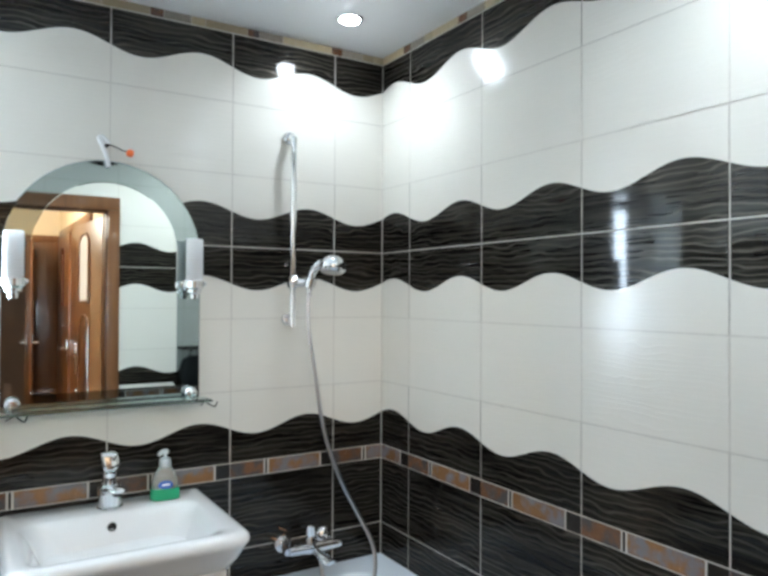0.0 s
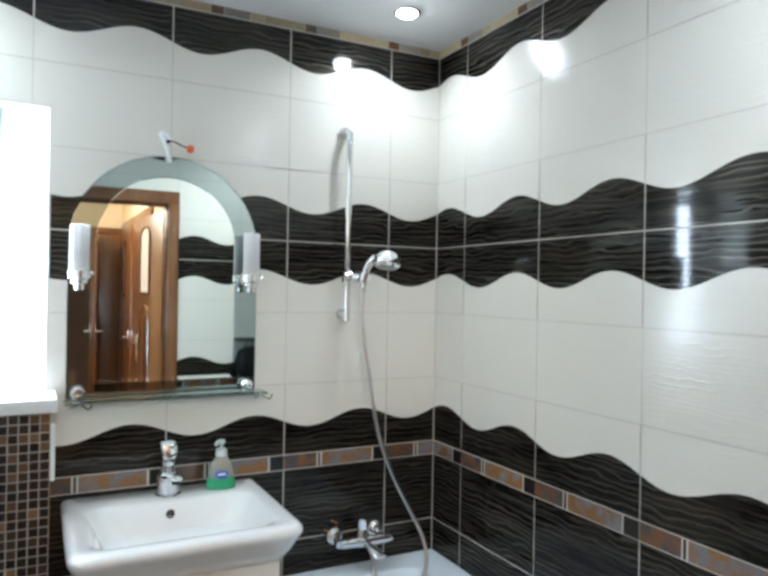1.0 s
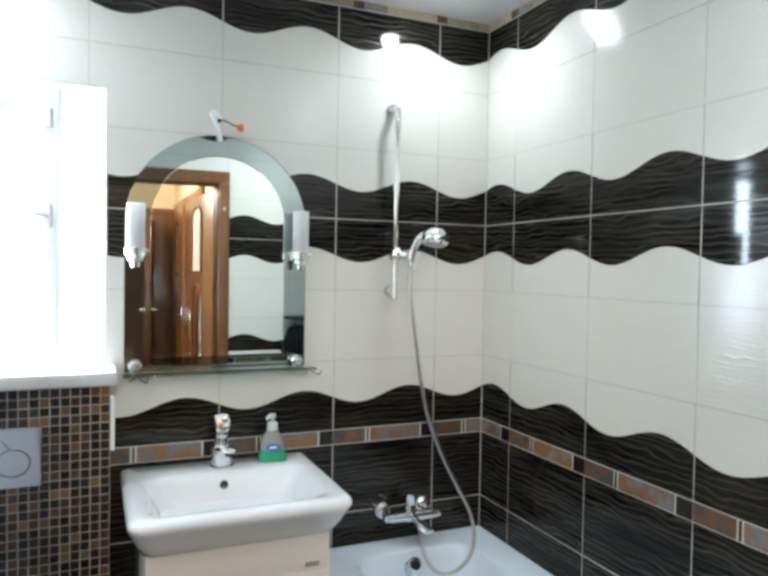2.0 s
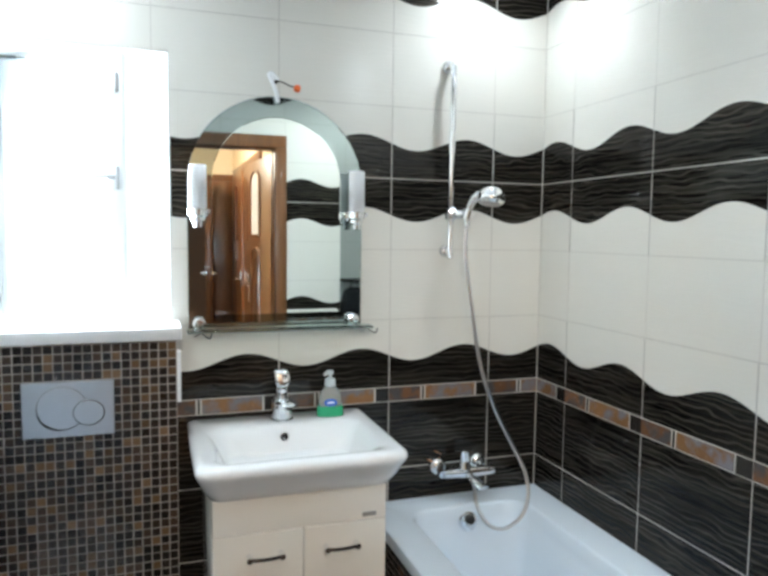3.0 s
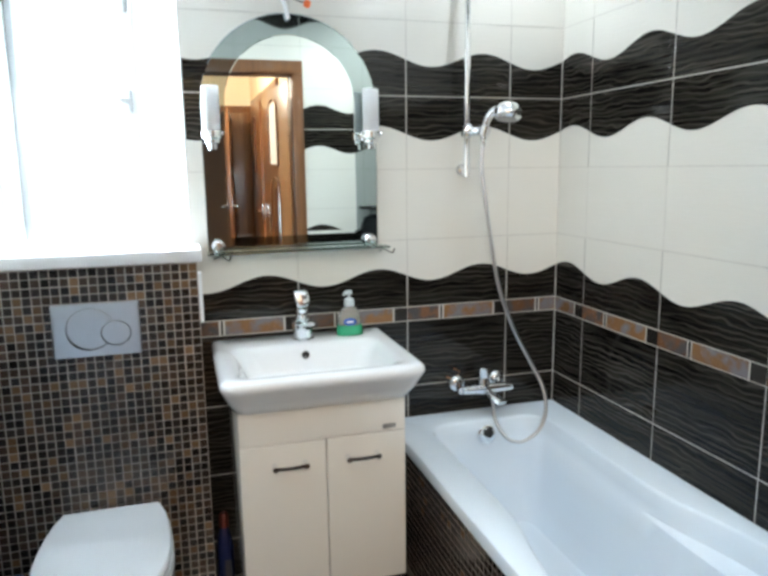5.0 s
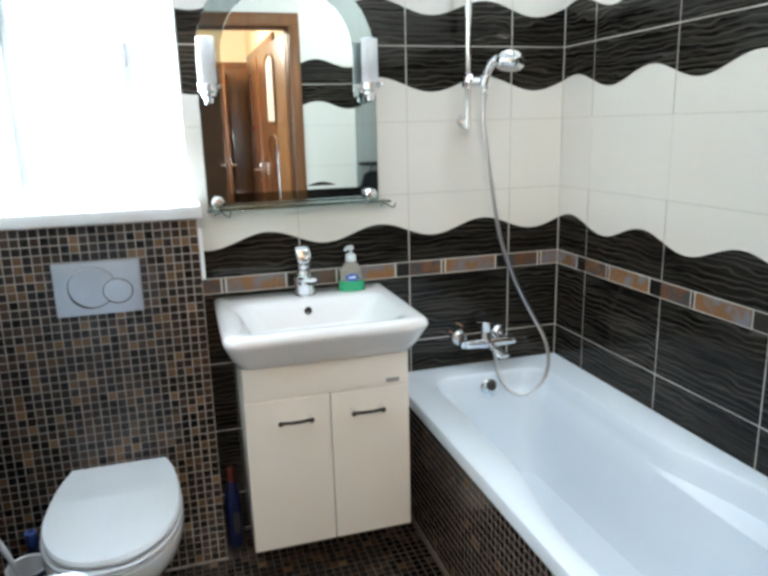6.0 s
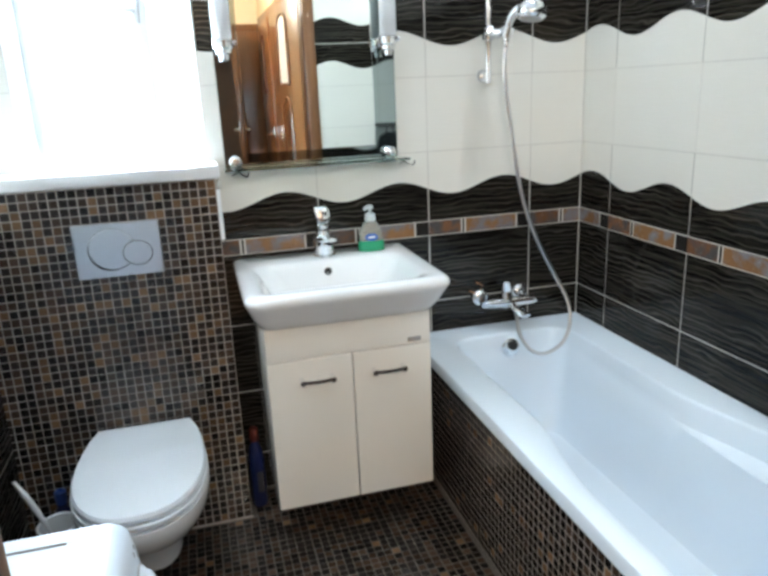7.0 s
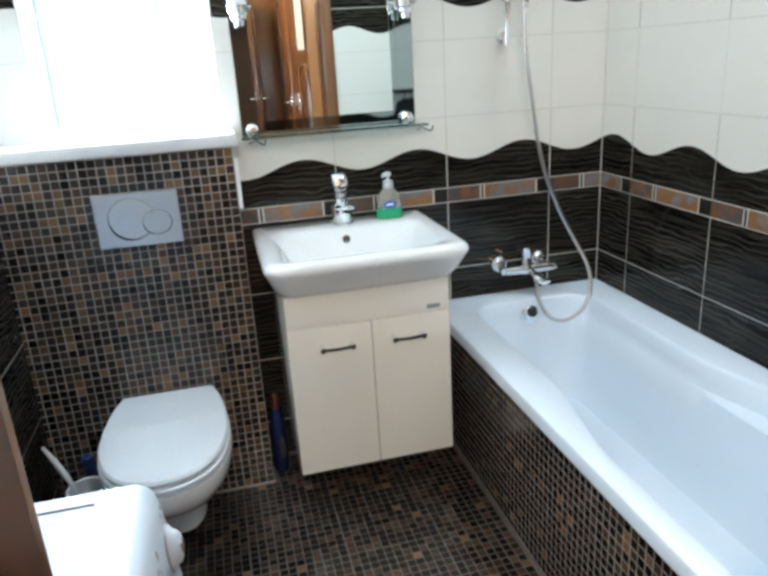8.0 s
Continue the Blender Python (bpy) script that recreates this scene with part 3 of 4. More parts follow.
def build_bath():
    tub = thing("bathtub", "white glossy bathtub built in along the tiled wall", "bathtub", at=(-0.35, -0.85, 0.53))
    Z = 0.53
    rings = [rounded(-0.700, -0.004, -1.70, -0.004, (0.004, 0.004, 0.03, 0.004), Z - 0.042, 6, 28),
             rounded(-0.702, -0.004, -1.70, -0.004, (0.004, 0.004, 0.03, 0.004), Z - 0.014, 6, 28),
             rounded(-0.698, -0.004, -1.70, -0.004, (0.004, 0.004, 0.03, 0.004), Z - 0.004, 6, 28),
             rounded(-0.690, -0.004, -1.695, -0.004, (0.004, 0.004, 0.03, 0.004), Z, 6, 28)]
    for inset, dz, r in ((0.0, 0.0, 0.085), (0.004, -0.002, 0.083), (0.009, -0.010, 0.080), (0.012, -0.05, 0.076), (0.015, -0.080, 0.073), (0.020, -0.088, 0.071), (0.028, -0.15, 0.068),
                         (0.038, -0.22, 0.064), (0.050, -0.31, 0.058), (0.062, -0.365, 0.055), (0.078, -0.392, 0.048), (0.105, -0.402, 0.03)):
        ring = []
        for x, y, z in rounded(-0.590 + inset, -0.122 - inset, -1.60 + inset * 2.6, -0.112 - inset * 1.1, r, Z + dz, 6, 28):
            # past its middle the rim narrows and leaves a ledge for the arms
            q = max(0.0, min(1.0, (-y - 0.74) / 0.40))
            widen = (0.056 if x < -0.358 else 0.066) * q * q * (3 - 2 * q) if dz > -0.085 else 0.0
            ring.append((x + widen * max(-1, min(1, (x + 0.358) / 0.2)), y, z))
        rings.append(ring)
    bm = loft(rings, cap0=False)
    bmesh.ops.transform(bm, matrix=Matrix.Translation((0.35, 0.85, -0.53)), verts=bm.verts)
    shellpart = part("body", bm, ENAMEL, tub)
    shellpart.location = (0, 0, 0)
    o = lathe([(0.001, 0.022), (0.020, 0.022), (0.028, 0.016), (0.030, 0.004), (0.036, 0.002), (0.036, 0.0)], (-0.007, 0.706, -0.052), (0, -1, 0.12))
    ov = part("overflow", o, CHROME, tub, "chrome overflow rosette")
    part("knob", lathe([(0.001, 0.040), (0.015, 0.038), (0.017, 0.020)], (-0.012, 0.706, -0.036), (0, -1, 0.12)), BLACK, ov, "black turning knob")
    part("drain", lathe([(0.036, 0.0), (0.034, 0.004), (0.012, 0.006), (0.001, 0.004)], (0.0, 0.35, -0.404)), CHROME, tub)


build_bath()

# ---- washstand: cabinet, basin, tap, soap ----
VX0, VX1, VY = -1.279, -0.768, -0.42


def build_vanity():
    v = thing("vanity_cabinet", "cream lacquered vanity cabinet with two doors hung on the wall", "cabinet", at=(-1.02, -0.2, 0.165))
    inv = Matrix.Translation(v.location).inverted()

    def put(name, bm, mat, parent=v, label=""):
        bmesh.ops.transform(bm, matrix=inv, verts=bm.verts)
        return part(name, bm, mat, parent, label)

    put("body", box((VX0, VY + 0.02, 0.165), (VX1, -0.002, 0.765), 0.003), LACQUER)
    put("front_rail", box((VX0, VY, 0.662), (VX1, VY + 0.0195, 0.765), 0.004), LACQUER)
    put("badge", box((-0.842, VY - 0.003, 0.672), (-0.800, VY + 0.001, 0.685), 0.001), GREY_PRINT, v, "small grey maker's badge")
    for a, b, hx in ((VX0, -1.0208, -1.1325), (-1.0192, VX1, -0.909)):
        door = put("door", box((a, VY - 0.001, 0.165), (b, VY + 0.0185, 0.661), 0.006, seg=3), LACQUER)
        for s in (-0.046, 0.046):
            put("handle_post", tube([(hx + s, VY + 0.001, 0.596), (hx + s, VY - 0.032, 0.596)], 0.0088, seg=12), CHROME, door, "chrome handle end")
        bar = [(hx - 0.042, VY - 0.027, 0.596), (hx - 0.025, VY - 0.031, 0.596), (hx, VY - 0.033, 0.596), (hx + 0.025, VY - 0.031, 0.596), (hx + 0.042, VY - 0.027, 0.596)]
        put("handle", tube(spline(bar, 4), 0.0050), DARK_METAL, door, "dark curved bar handle")


build_vanity()


def build_basin():
    b = thing("wash_basin", "white ceramic washbasin with a deep sloped apron", "sink", at=(-1.025, -0.25, 0.765))
    inv = Matrix.Translation(b.location).inverted()
    Z = 0.89
    c = (0.008, 0.008, 0.05, 0.05)
    rings = [rounded(-1.270, -0.775, -0.425, -0.004, (0.005, 0.005, 0.03, 0.03), 0.7655),
             rounded(-1.285, -0.760, -0.445, -0.004, (0.005, 0.005, 0.035, 0.035), 0.774),
             rounded(-1.306, -0.740, -0.480, -0.004, c, 0.810), rounded(-1.322, -0.727, -0.508, -0.004, c, 0.850),
             rounded(-1.327, -0.723, -0.517, -0.004, c, 0.862), rounded(-1.328, -0.722, -0.519, -0.004, c, 0.870), rounded(-1.326, -0.724, -0.516, -0.004, c, 0.879),
             rounded(-1.320, -0.730, -0.509, -0.004, c, 0.8855), rounded(-1.311, -0.738, -0.499, -0.006, c, 0.889), rounded(-1.302, -0.747, -0.491, -0.008, c, Z),
             rounded(-1.282, -0.770, -0.476, -0.125, 0.045, Z - 0.001), rounded(-1.274, -0.778, -0.464, -0.131, 0.045, Z - 0.004), rounded(-1.265, -0.787, -0.450, -0.137, 0.05, Z - 0.011),
             rounded(-1.255, -0.797, -0.436, -0.143, 0.055, Z - 0.023), rounded(-1.246, -0.807, -0.422, -0.149, 0.06, Z - 0.040), rounded(-1.236, -0.818, -0.408, -0.157, 0.065, Z - 0.062),
             rounded(-1.225, -0.830, -0.395, -0.165, 0.07, Z - 0.085), rounded(-1.18, -0.88, -0.36, -0.19, 0.07, Z - 0.102),
             rounded(-1.12, -0.94, -0.33, -0.22, 0.05, Z - 0.106)]
    bm = loft(rings)
    bmesh.ops.transform(bm, matrix=inv, verts=bm.verts)
    part("bowl", bm, CERAMIC, b)
    o = lathe([(0.012, 0.0), (0.013, 0.005), (0.009, 0.006), (0.008, 0.001)], (-1.028, -0.1485, 0.852), (0, -1, 0.15))
    bmesh.ops.transform(o, matrix=inv, verts=o.verts)
    part("overflow", o, DARK_METAL, b, "dark round overflow hole")
    o = lathe([(0.030, 0.0), (0.030, 0.004), (0.001, 0.006)], (-1.03, -0.28, 0.7845))
    bmesh.ops.transform(o, matrix=inv, verts=o.verts)
    part("drain", o, CHROME, b)


build_basin()


def ellipse(rx, ry, z, n=28, p=2.6):
    out = []
    for k in range(n):
        a = 2 * math.pi * k / n
        c, s = math.cos(a), math.sin(a)
        out.append((rx * math.copysign(abs(c) ** (2 / p), c), ry * math.copysign(abs(s) ** (2 / p), s), z))
    return out


def build_basin_tap():
    t = thing("basin_tap", "chrome single-lever basin mixer tap", "tap", at=(-1.023, -0.078, 0.891))
    part("body", lathe([(0.039, 0.0), (0.039, 0.004), (0.0345, 0.007), (0.034, 0.055), (0.033, 0.063), (0.028, 0.070), (0.023, 0.072), (0.021, 0.084), (0.019, 0.094), (0.021, 0.100), (0.020, 0.110), (0.012, 0.116), (0.001, 0.117)], (0, 0, 0)), CHROME, t)
    rows = []
    for x, y, z, w, h in ((0.0, 0.012, 0.054, 0.029, 0.014), (0.003, -0.018, 0.058, 0.030, 0.012), (0.008, -0.040, 0.061, 0.028, 0.010), (0.014, -0.060, 0.062, 0.024, 0.008), (0.017, -0.069, 0.061, 0.016, 0.005)):
        rows.append([(x + w * math.cos(2 * math.pi * k / 16), y + 0.3 * w * math.cos(2 * math.pi * k / 16), z + h * math.sin(2 * math.pi * k / 16)) for k in range(16)])
    spout = part("spout", loft(rows), CHROME, t)
    part("aerator", lathe([(0.011, 0.0), (0.011, -0.010), (0.001, -0.010)], (0.012, -0.054, 0.054)), DARK_METAL, spout)
    lv = []
    for z, y, w, d, x in ((0.108, 0.004, 0.016, 0.014, 0.0), (0.122, 0.004, 0.024, 0.015, 0.003), (0.130, 0.005, 0.027, 0.014, 0.003), (0.150, 0.007, 0.026, 0.012, 0.001), (0.162, 0.009, 0.024, 0.010, -0.002), (0.166, 0.010, 0.018, 0.006, -0.004)):
        lv.append([(x + px, y + py, z) for px, py, _ in ellipse(w, d, 0, 20, 3.4)])
    part("lever", loft(lv), CHROME, t, "broad upright lever")


build_basin_tap()


def build_soap():
    s = thing("soap_bottle", "clear pump bottle half full of green liquid soap", "soap bottle", at=(-0.857, -0.078, 0.891))
    s.rotation_euler = (0, 0, radians(-8))
    part("bottle", loft([ellipse(0.042, 0.021, 0), ellipse(0.045, 0.024, 0.005), ellipse(0.0435, 0.024, 0.025), ellipse(0.040, 0.023, 0.050), ellipse(0.036, 0.022, 0.072), ellipse(0.030, 0.020, 0.088), ellipse(0.021, 0.016, 0.099), ellipse(0.015, 0.013, 0.103), ellipse(0.014, 0.013, 0.106)]), CLEAR_PLASTIC, s)
    part("liquid", loft([ellipse(0.0455, 0.0243, 0.001), ellipse(0.0465, 0.0250, 0.006), ellipse(0.0448, 0.0250, 0.026), ellipse(0.0425, 0.0240, 0.036)]), SOAP_SOLID, s, "green soap")
    oval = [(0.022 * math.cos(radians(a)), 0.013 * math.sin(radians(a))) for a in range(0, 360, 20)]
    part("label", loft([[(x, y + 0.004 * (x / 0.03) ** 2, 0.050 + z) for x, z in oval] for y in (-0.0268, -0.0248)]), BLUE_LABEL, s, "blue oval label")
    band = [(-0.013, -0.003), (0.013, -0.002), (0.011, 0.004), (-0.010, 0.003)]
    part("print", loft([[(x, y + 0.004 * (x / 0.03) ** 2, 0.050 + z) for x, z in band] for y in (-0.0276, -0.0266)]), PVC, s, "white bar of print")
    p = lathe([(0.018, 0.104), (0.0185, 0.106), (0.017, 0.126), (0.011, 0.130), (0.005, 0.131), (0.005, 0.142), (0.010, 0.143), (0.012, 0.150), (0.010, 0.156), (0.001, 0.158)], (0, 0, 0))
    p = tube([(0, 0, 0.150), (-0.012, -0.012, 0.152), (-0.02, -0.026, 0.147)], 0.006, p, 10)
    part("pump", p, PUMP, s, "translucent white pump head")


build_soap()

# ---- mirror with shelf and lamps ----
MX, MR, MB = -1.0245, 0.2935, 1.195


def arch_outline(cx, half, bottom, top, n=28):
    spring = top - half
    return [(cx - half, bottom), (cx + half, bottom)] + [(cx + half * math.cos(math.pi * k / n), spring + half * math.sin(math.pi * k / n)) for k in range(n + 1)]


def build_mirror():
    m = thing("mirror", "arched bathroom mirror with a grey tinted border on the tiles", "mirror", at=(MX, -0.01, MB))
    outer = arch_outline(0, MR, 0.0, 1.963 - MB)
    inner = arch_outline(0, 0.2165, 0.045, 1.895 - MB)
    back = part("border", loft([[(x, 0.004, z) for x, z in outer], [(x, -0.003, z) for x, z in outer], [(x * 0.994, -0.0034, 0.002 + z * 0.994) for x, z in outer]]), MIRROR_EDGE, m, "grey tinted border glass", smooth=False)
    part("glass", loft([[(x, -0.0052, z) for x, z in inner], [(x, -0.0080, z) for x, z in inner], [(x * 0.994, -0.0081, 0.002 + z * 0.994) for x, z in inner]]), MIRROR, m, smooth=False)
    half = 0.2165
    lip = [(-half + 0.004, 0.047), (half - 0.004, 0.047), (half - 0.014, 0.058), (-half + 0.014, 0.058)]
    ys = (-0.0093, -0.0093, -0.0087, -0.0087)
    bev = loft([[(x, y, z) for (x, z), y in zip(lip, ys)], [(x, -0.0080, z) for x, z in lip]])
    part("bevel", bev, MIRROR, m, "bevelled lower edge", smooth=False)
    return m


build_mirror()


def build_shelf():
    s = thing("glass_shelf", "narrow clear glass shelf on chrome knobs below the mirror", "shelf", at=(-1.02, 0, 1.193))
    part("plate", box((-0.305, -0.115, 0), (0.305, -0.022, 0.007), 0.002), GLASS_GREEN, s)
    for x in (-0.265, 0.255):
        k = lathe([(0.001, 0.0), (0.016, 0.002), (0.021, 0.010), (0.021, 0.018), (0.014, 0.026), (0.001, 0.028)], (x, -0.020, 0.022), (0, -1, 0))
        part("knob", k, CHROME, s, "round chrome clamp")
    for x in (-0.262, 0.295):
        h = tube(spline([(x, -0.02, -0.002), (x + 0.012, -0.06, -0.014), (x + 0.026, -0.085, -0.02), (x + 0.032, -0.09, -0.004)], 5), 0.0022, seg=8)
        h = tube([(x - 0.022, -0.09, -0.012), (x + 0.002, -0.05, -0.008), (x + 0.02, -0.03, -0.002)], 0.002, h, 8)
        part("hook", h, DARK_METAL, s, "thin dark wire hook")


build_shelf()


def mirror_lamp():
    l = thing("mirror_lamp", "small wall lamp with a white glass tube in a chrome holder", "lamp", "mirror lamps")
    part("shade", lathe([(0.001, 0.0), (0.025, 0.0), (0.027, 0.003), (0.027, 0.132), (0.025, 0.135), (0.022, 0.135), (0.022, 0.02), (0.001, 0.02)], (0, -0.06, 0)), FROSTED, l)
    c = lathe([(0.001, -0.062), (0.012, -0.060), (0.014, -0.044), (0.022, -0.040), (0.023, -0.030), (0.030, -0.024), (0.031, -0.002), (0.001, -0.001)], (0, -0.06, 0))
    part("socket", c, CHROME, l)
    a = lathe([(0.024, 0.0), (0.024, 0.008), (0.012, 0.014), (0.008, 0.016), (0.008, 0.05)], (0, 0.0, -0.015), (0, -1, 0))
    part("bracket", a, CHROME, l)
    part("screw", lathe([(0.001, 0.012), (0.006, 0.011), (0.007, 0.0)], (0.027, -0.06, -0.01), (1, 0, 0), seg=12), CHROME, l)
    return l


lamp_a = mirror_lamp()
lamp_a.location = (-1.288, -0.016, 1.588)
copy_thing(lamp_a, pose(-0.768, -0.016, 1.588))

clip = thing("mirror_clip", "white plastic clip with a loose orange wire end above the mirror", "clip", at=(-1.03, -0.02, 1.95))
cb = tube(spline([(0.004, -0.004, -0.008), (-0.006, -0.012, 0.03), (-0.022, -0.014, 0.066), (-0.026, -0.012, 0.078), (-0.016, -0.012, 0.082), (0.002, -0.012, 0.062)], 5), 0.0075, seg=10)
part("arm", cb, PVC, clip)
part("spring", lathe([(0.006, -0.004), (0.006, 0.014), (0.001, 0.014)], (-0.006, -0.012, 0.054), (0, -1, 0), seg=12), DARK_METAL, clip)
part("wire", tube(spline([(-0.002, -0.012, 0.060), (0.02, -0.012, 0.056), (0.042, -0.014, 0.046), (0.058, -0.015, 0.044)], 4), 0.0022, seg=8), DARK_METAL, clip)
part("wire_end", lathe([(0.001, 0.0), (0.010, 0.003), (0.013, 0.012), (0.010, 0.022), (0.001, 0.024)], (0.054, -0.015, 0.043), (1, -0.2, -0.35), seg=14), ORANGE, clip)

# ---- shower rail, hand shower, hose, bath mixer ----
RX, RY = -0.412, -0.062


def build_shower_rail():
    r = thing("shower_rail", "chrome shower riser rail fixed to the tiles", "shower rail", at=(RX, RY, 1.45))
    part("bar", tube(spline([(0, 0, -0.02), (0, 0, 0.02), (0, 0, 0.3), (0, -0.003, 0.60), (0, 0.0, 0.655)], 6), 0.0112), CHROME, r)
    for z, name in ((0.657, "bracket"), (-0.002, "bracket")):
        b = tube(spline([(0.0, 0.0, z - 0.012), (0.001, 0.012, z), (0.004, 0.04, z + 0.006), (0.005, 0.058, z + 0.006)], 4), 0.012)
        b = lathe([(0.023, 0.0), (0.024, 0.010), (0.018, 0.020), (0.001, 0.022)], (0.005, 0.060, z + 0.006), (0, -1, 0), b)
        part(name, b, CHROME, r)
    sl = lathe([(0.017, -0.022), (0.020, -0.019), (0.020, 0.019), (0.017, 0.022)], (0, 0, 0.137))
    sl = tube([(0.0, -0.003, 0.137), (0.022, -0.03, 0.136), (0.046, -0.058, 0.136)], 0.017, sl, 16)
    slider = part("slider", sl, CHROME, r)
    part("knob", lathe([(0.001, 0.020), (0.013, 0.018), (0.017, 0.010), (0.016, 0.0)], (-0.002, -0.014, 0.146), (-0.25, -1, 0.15), seg=16), CHROME, slider)
    part("holder", lathe([(0.016, -0.020), (0.021, -0.017), (0.023, 0.015), (0.017, 0.019)], (0.042, -0.055, 0.138), (0.18, -0.18, 1)), CHROME, slider)


build_shower_rail()
hs = thing("hand_shower", "chrome hand shower hanging in its slider", "hand shower", at=(-0.371, -0.12, 1.588))
hp = [(-0.002, 0.002, -0.016), (0.002, -0.003, 0.02), (0.010, -0.012, 0.045), (0.026, -0.024, 0.064), (0.044, -0.032, 0.068)]
part("handle", tube(spline(hp, 5), 0.0, radii=[0.012 + 0.006 * (i / 20) for i in range(21)]), CHROME, hs)
AXIS = (0.16, 0.10, 1.0)
head = part("head", lathe([(0.001, 0.036), (0.016, 0.034), (0.032, 0.027), (0.044, 0.016), (0.050, 0.003), (0.0508, -0.004), (0.0505, -0.010), (0.049, -0.018), (0.040, -0.026), (0.001, -0.027)], (0.066, -0.042, 0.061), AXIS, seg=32), CHROME, hs)
part("spray_face", lathe([(0.036, -0.0265), (0.034, -0.030), (0.001, -0.031)], (0.066, -0.042, 0.061), AXIS), GREY_PRINT, head, "grey spray plate")
hose = thing("shower_hose", "long flexible metal shower hose hanging into the bathtub", "hose", at=(0, 0, 0))
HOSE = [(-0.374, -0.118, 1.565), (-0.380, -0.122, 1.50), (-0.379, -0.125, 1.43), (-0.357, -0.13, 1.28), (-0.315, -0.13, 1.05), (-0.251, -0.13, 0.88),
        (-0.177, -0.13, 0.742), (-0.142, -0.17, 0.647), (-0.145, -0.20, 0.567), (-0.178, -0.21, 0.499), (-0.243, -0.205, 0.462), (-0.293, -0.18, 0.474), (-0.312, -0.125, 0.525), (-0.303, -0.080, 0.592)]
part("hose_line", tube(spline(HOSE, 8), 0.0068, seg=10), STEEL_HOSE, hose)
for p, d in ((HOSE[0], (0.05, 0, -1)), (HOSE[-1], (0, 0.05, 1))):
    part("ferrule", lathe([(0.007, 0.03), (0.0095, 0.026), (0.0105, 0.0), (0.007, -0.012)], p, d, seg=14), CHROME, hose)


def build_bath_mixer():
    m = thing("bath_mixer", "chrome bath mixer with an upright lever, spout and two wall rosettes", "tap", at=(-0.330, -0.068, 0.632))
    part("body", tube(spline([(-0.092, 0, 0.002), (-0.05, 0, 0.001), (0.0, 0, 0), (0.06, 0, 0), (0.112, 0, 0.0)], 3), 0.0, radii=[0.015, 0.017, 0.018, 0.018, 0.019, 0.021, 0.022, 0.021, 0.019, 0.018, 0.0175, 0.017, 0.014]), CHROME, m)
    for x, z in ((-0.095, 0.016), (0.070, 0.020)):
        union = part("union", tube(spline([(x, 0.0, 0.0), (x, 0.02, 0.004), (x, 0.045, z), (x, 0.055, z)], 4), 0.014), CHROME, m)
        part("rosette", lathe([(0.036, 0.0), (0.036, 0.005), (0.033, 0.018), (0.026, 0.028), (0.014, 0.033), (0.001, 0.034)], (x, 0.0655, z), (0, -1, 0)), CHROME, union)
    cart = part("cartridge", lathe([(0.020, -0.01), (0.020, 0.018), (0.018, 0.030), (0.001, 0.034)], (-0.004, 0.0, 0.010), (-0.10, 0.12, 1)), CHROME, m)
    rows = [[(x + px, y + py, z) for px, py, _ in ellipse(w, d, 0, 16, 3.2)] for z, x, y, w, d in ((0.036, -0.006, 0.003, 0.015, 0.013), (0.048, -0.007, 0.002, 0.018, 0.013), (0.066, -0.010, -0.004, 0.017, 0.010), (0.082, -0.014, -0.010, 0.014, 0.008), (0.086, -0.015, -0.012, 0.008, 0.004))]
    part("lever", loft(rows), CHROME, cart, "upright paddle lever")
    rows = []
    for x, y, z, w, h in ((0.0, 0.006, -0.004, 0.016, 0.014), (0.006, -0.022, -0.010, 0.016, 0.013), (0.016, -0.052, -0.020, 0.019, 0.011), (0.026, -0.080, -0.030, 0.024, 0.009), (0.029, -0.087, -0.033, 0.022, 0.006)):
        rows.append([(x + w * math.cos(2 * math.pi * k / 16), y + 0.3 * w * math.cos(2 * math.pi * k / 16), z + h * math.sin(2 * math.pi * k / 16)) for k in range(16)])
    part("spout", loft(rows), CHROME, m, "short flared spout")
    part("outlet", lathe([(0.011, 0.0), (0.012, -0.022), (0.009, -0.030)], (0.028, -0.008, -0.012)), CHROME, m)
    for x, z in ((-0.128, 0.044), (-0.100, 0.074)):
        part("wire", tube([(x + 0.022, 0.064, z - 0.018), (x + 0.012, 0.050, z - 0.010), (x - 0.016, 0.030, z + 0.008)], 0.0026, seg=8), COPPER, m, "thin copper-coloured wire end")


build_bath_mixer()

# ---- toilet and flush plate ----
TX = -1.662


def d_shape(half, back_half, yb, yf, z, n=14):
    """A lid outline: straight behind, bulging sides, round in front."""
    ym = yb + (yf - yb) * 0.50
    right = []
    for k in range(5):
        s = k / 4
        right.append((back_half + (half - back_half) * math.sin(s * math.pi / 2) ** 0.7, yb + (ym - yb) * s))
    for k in range(1, n + 1):
        a = math.pi / 2 * k / n
        right.append((half * math.cos(a) ** 0.85, ym + (yf - ym) * math.sin(a)))
    left = [(-x, y) for x, y in right[-2::-1]]
    return [(TX + x, y, z) for x, y in right + left]


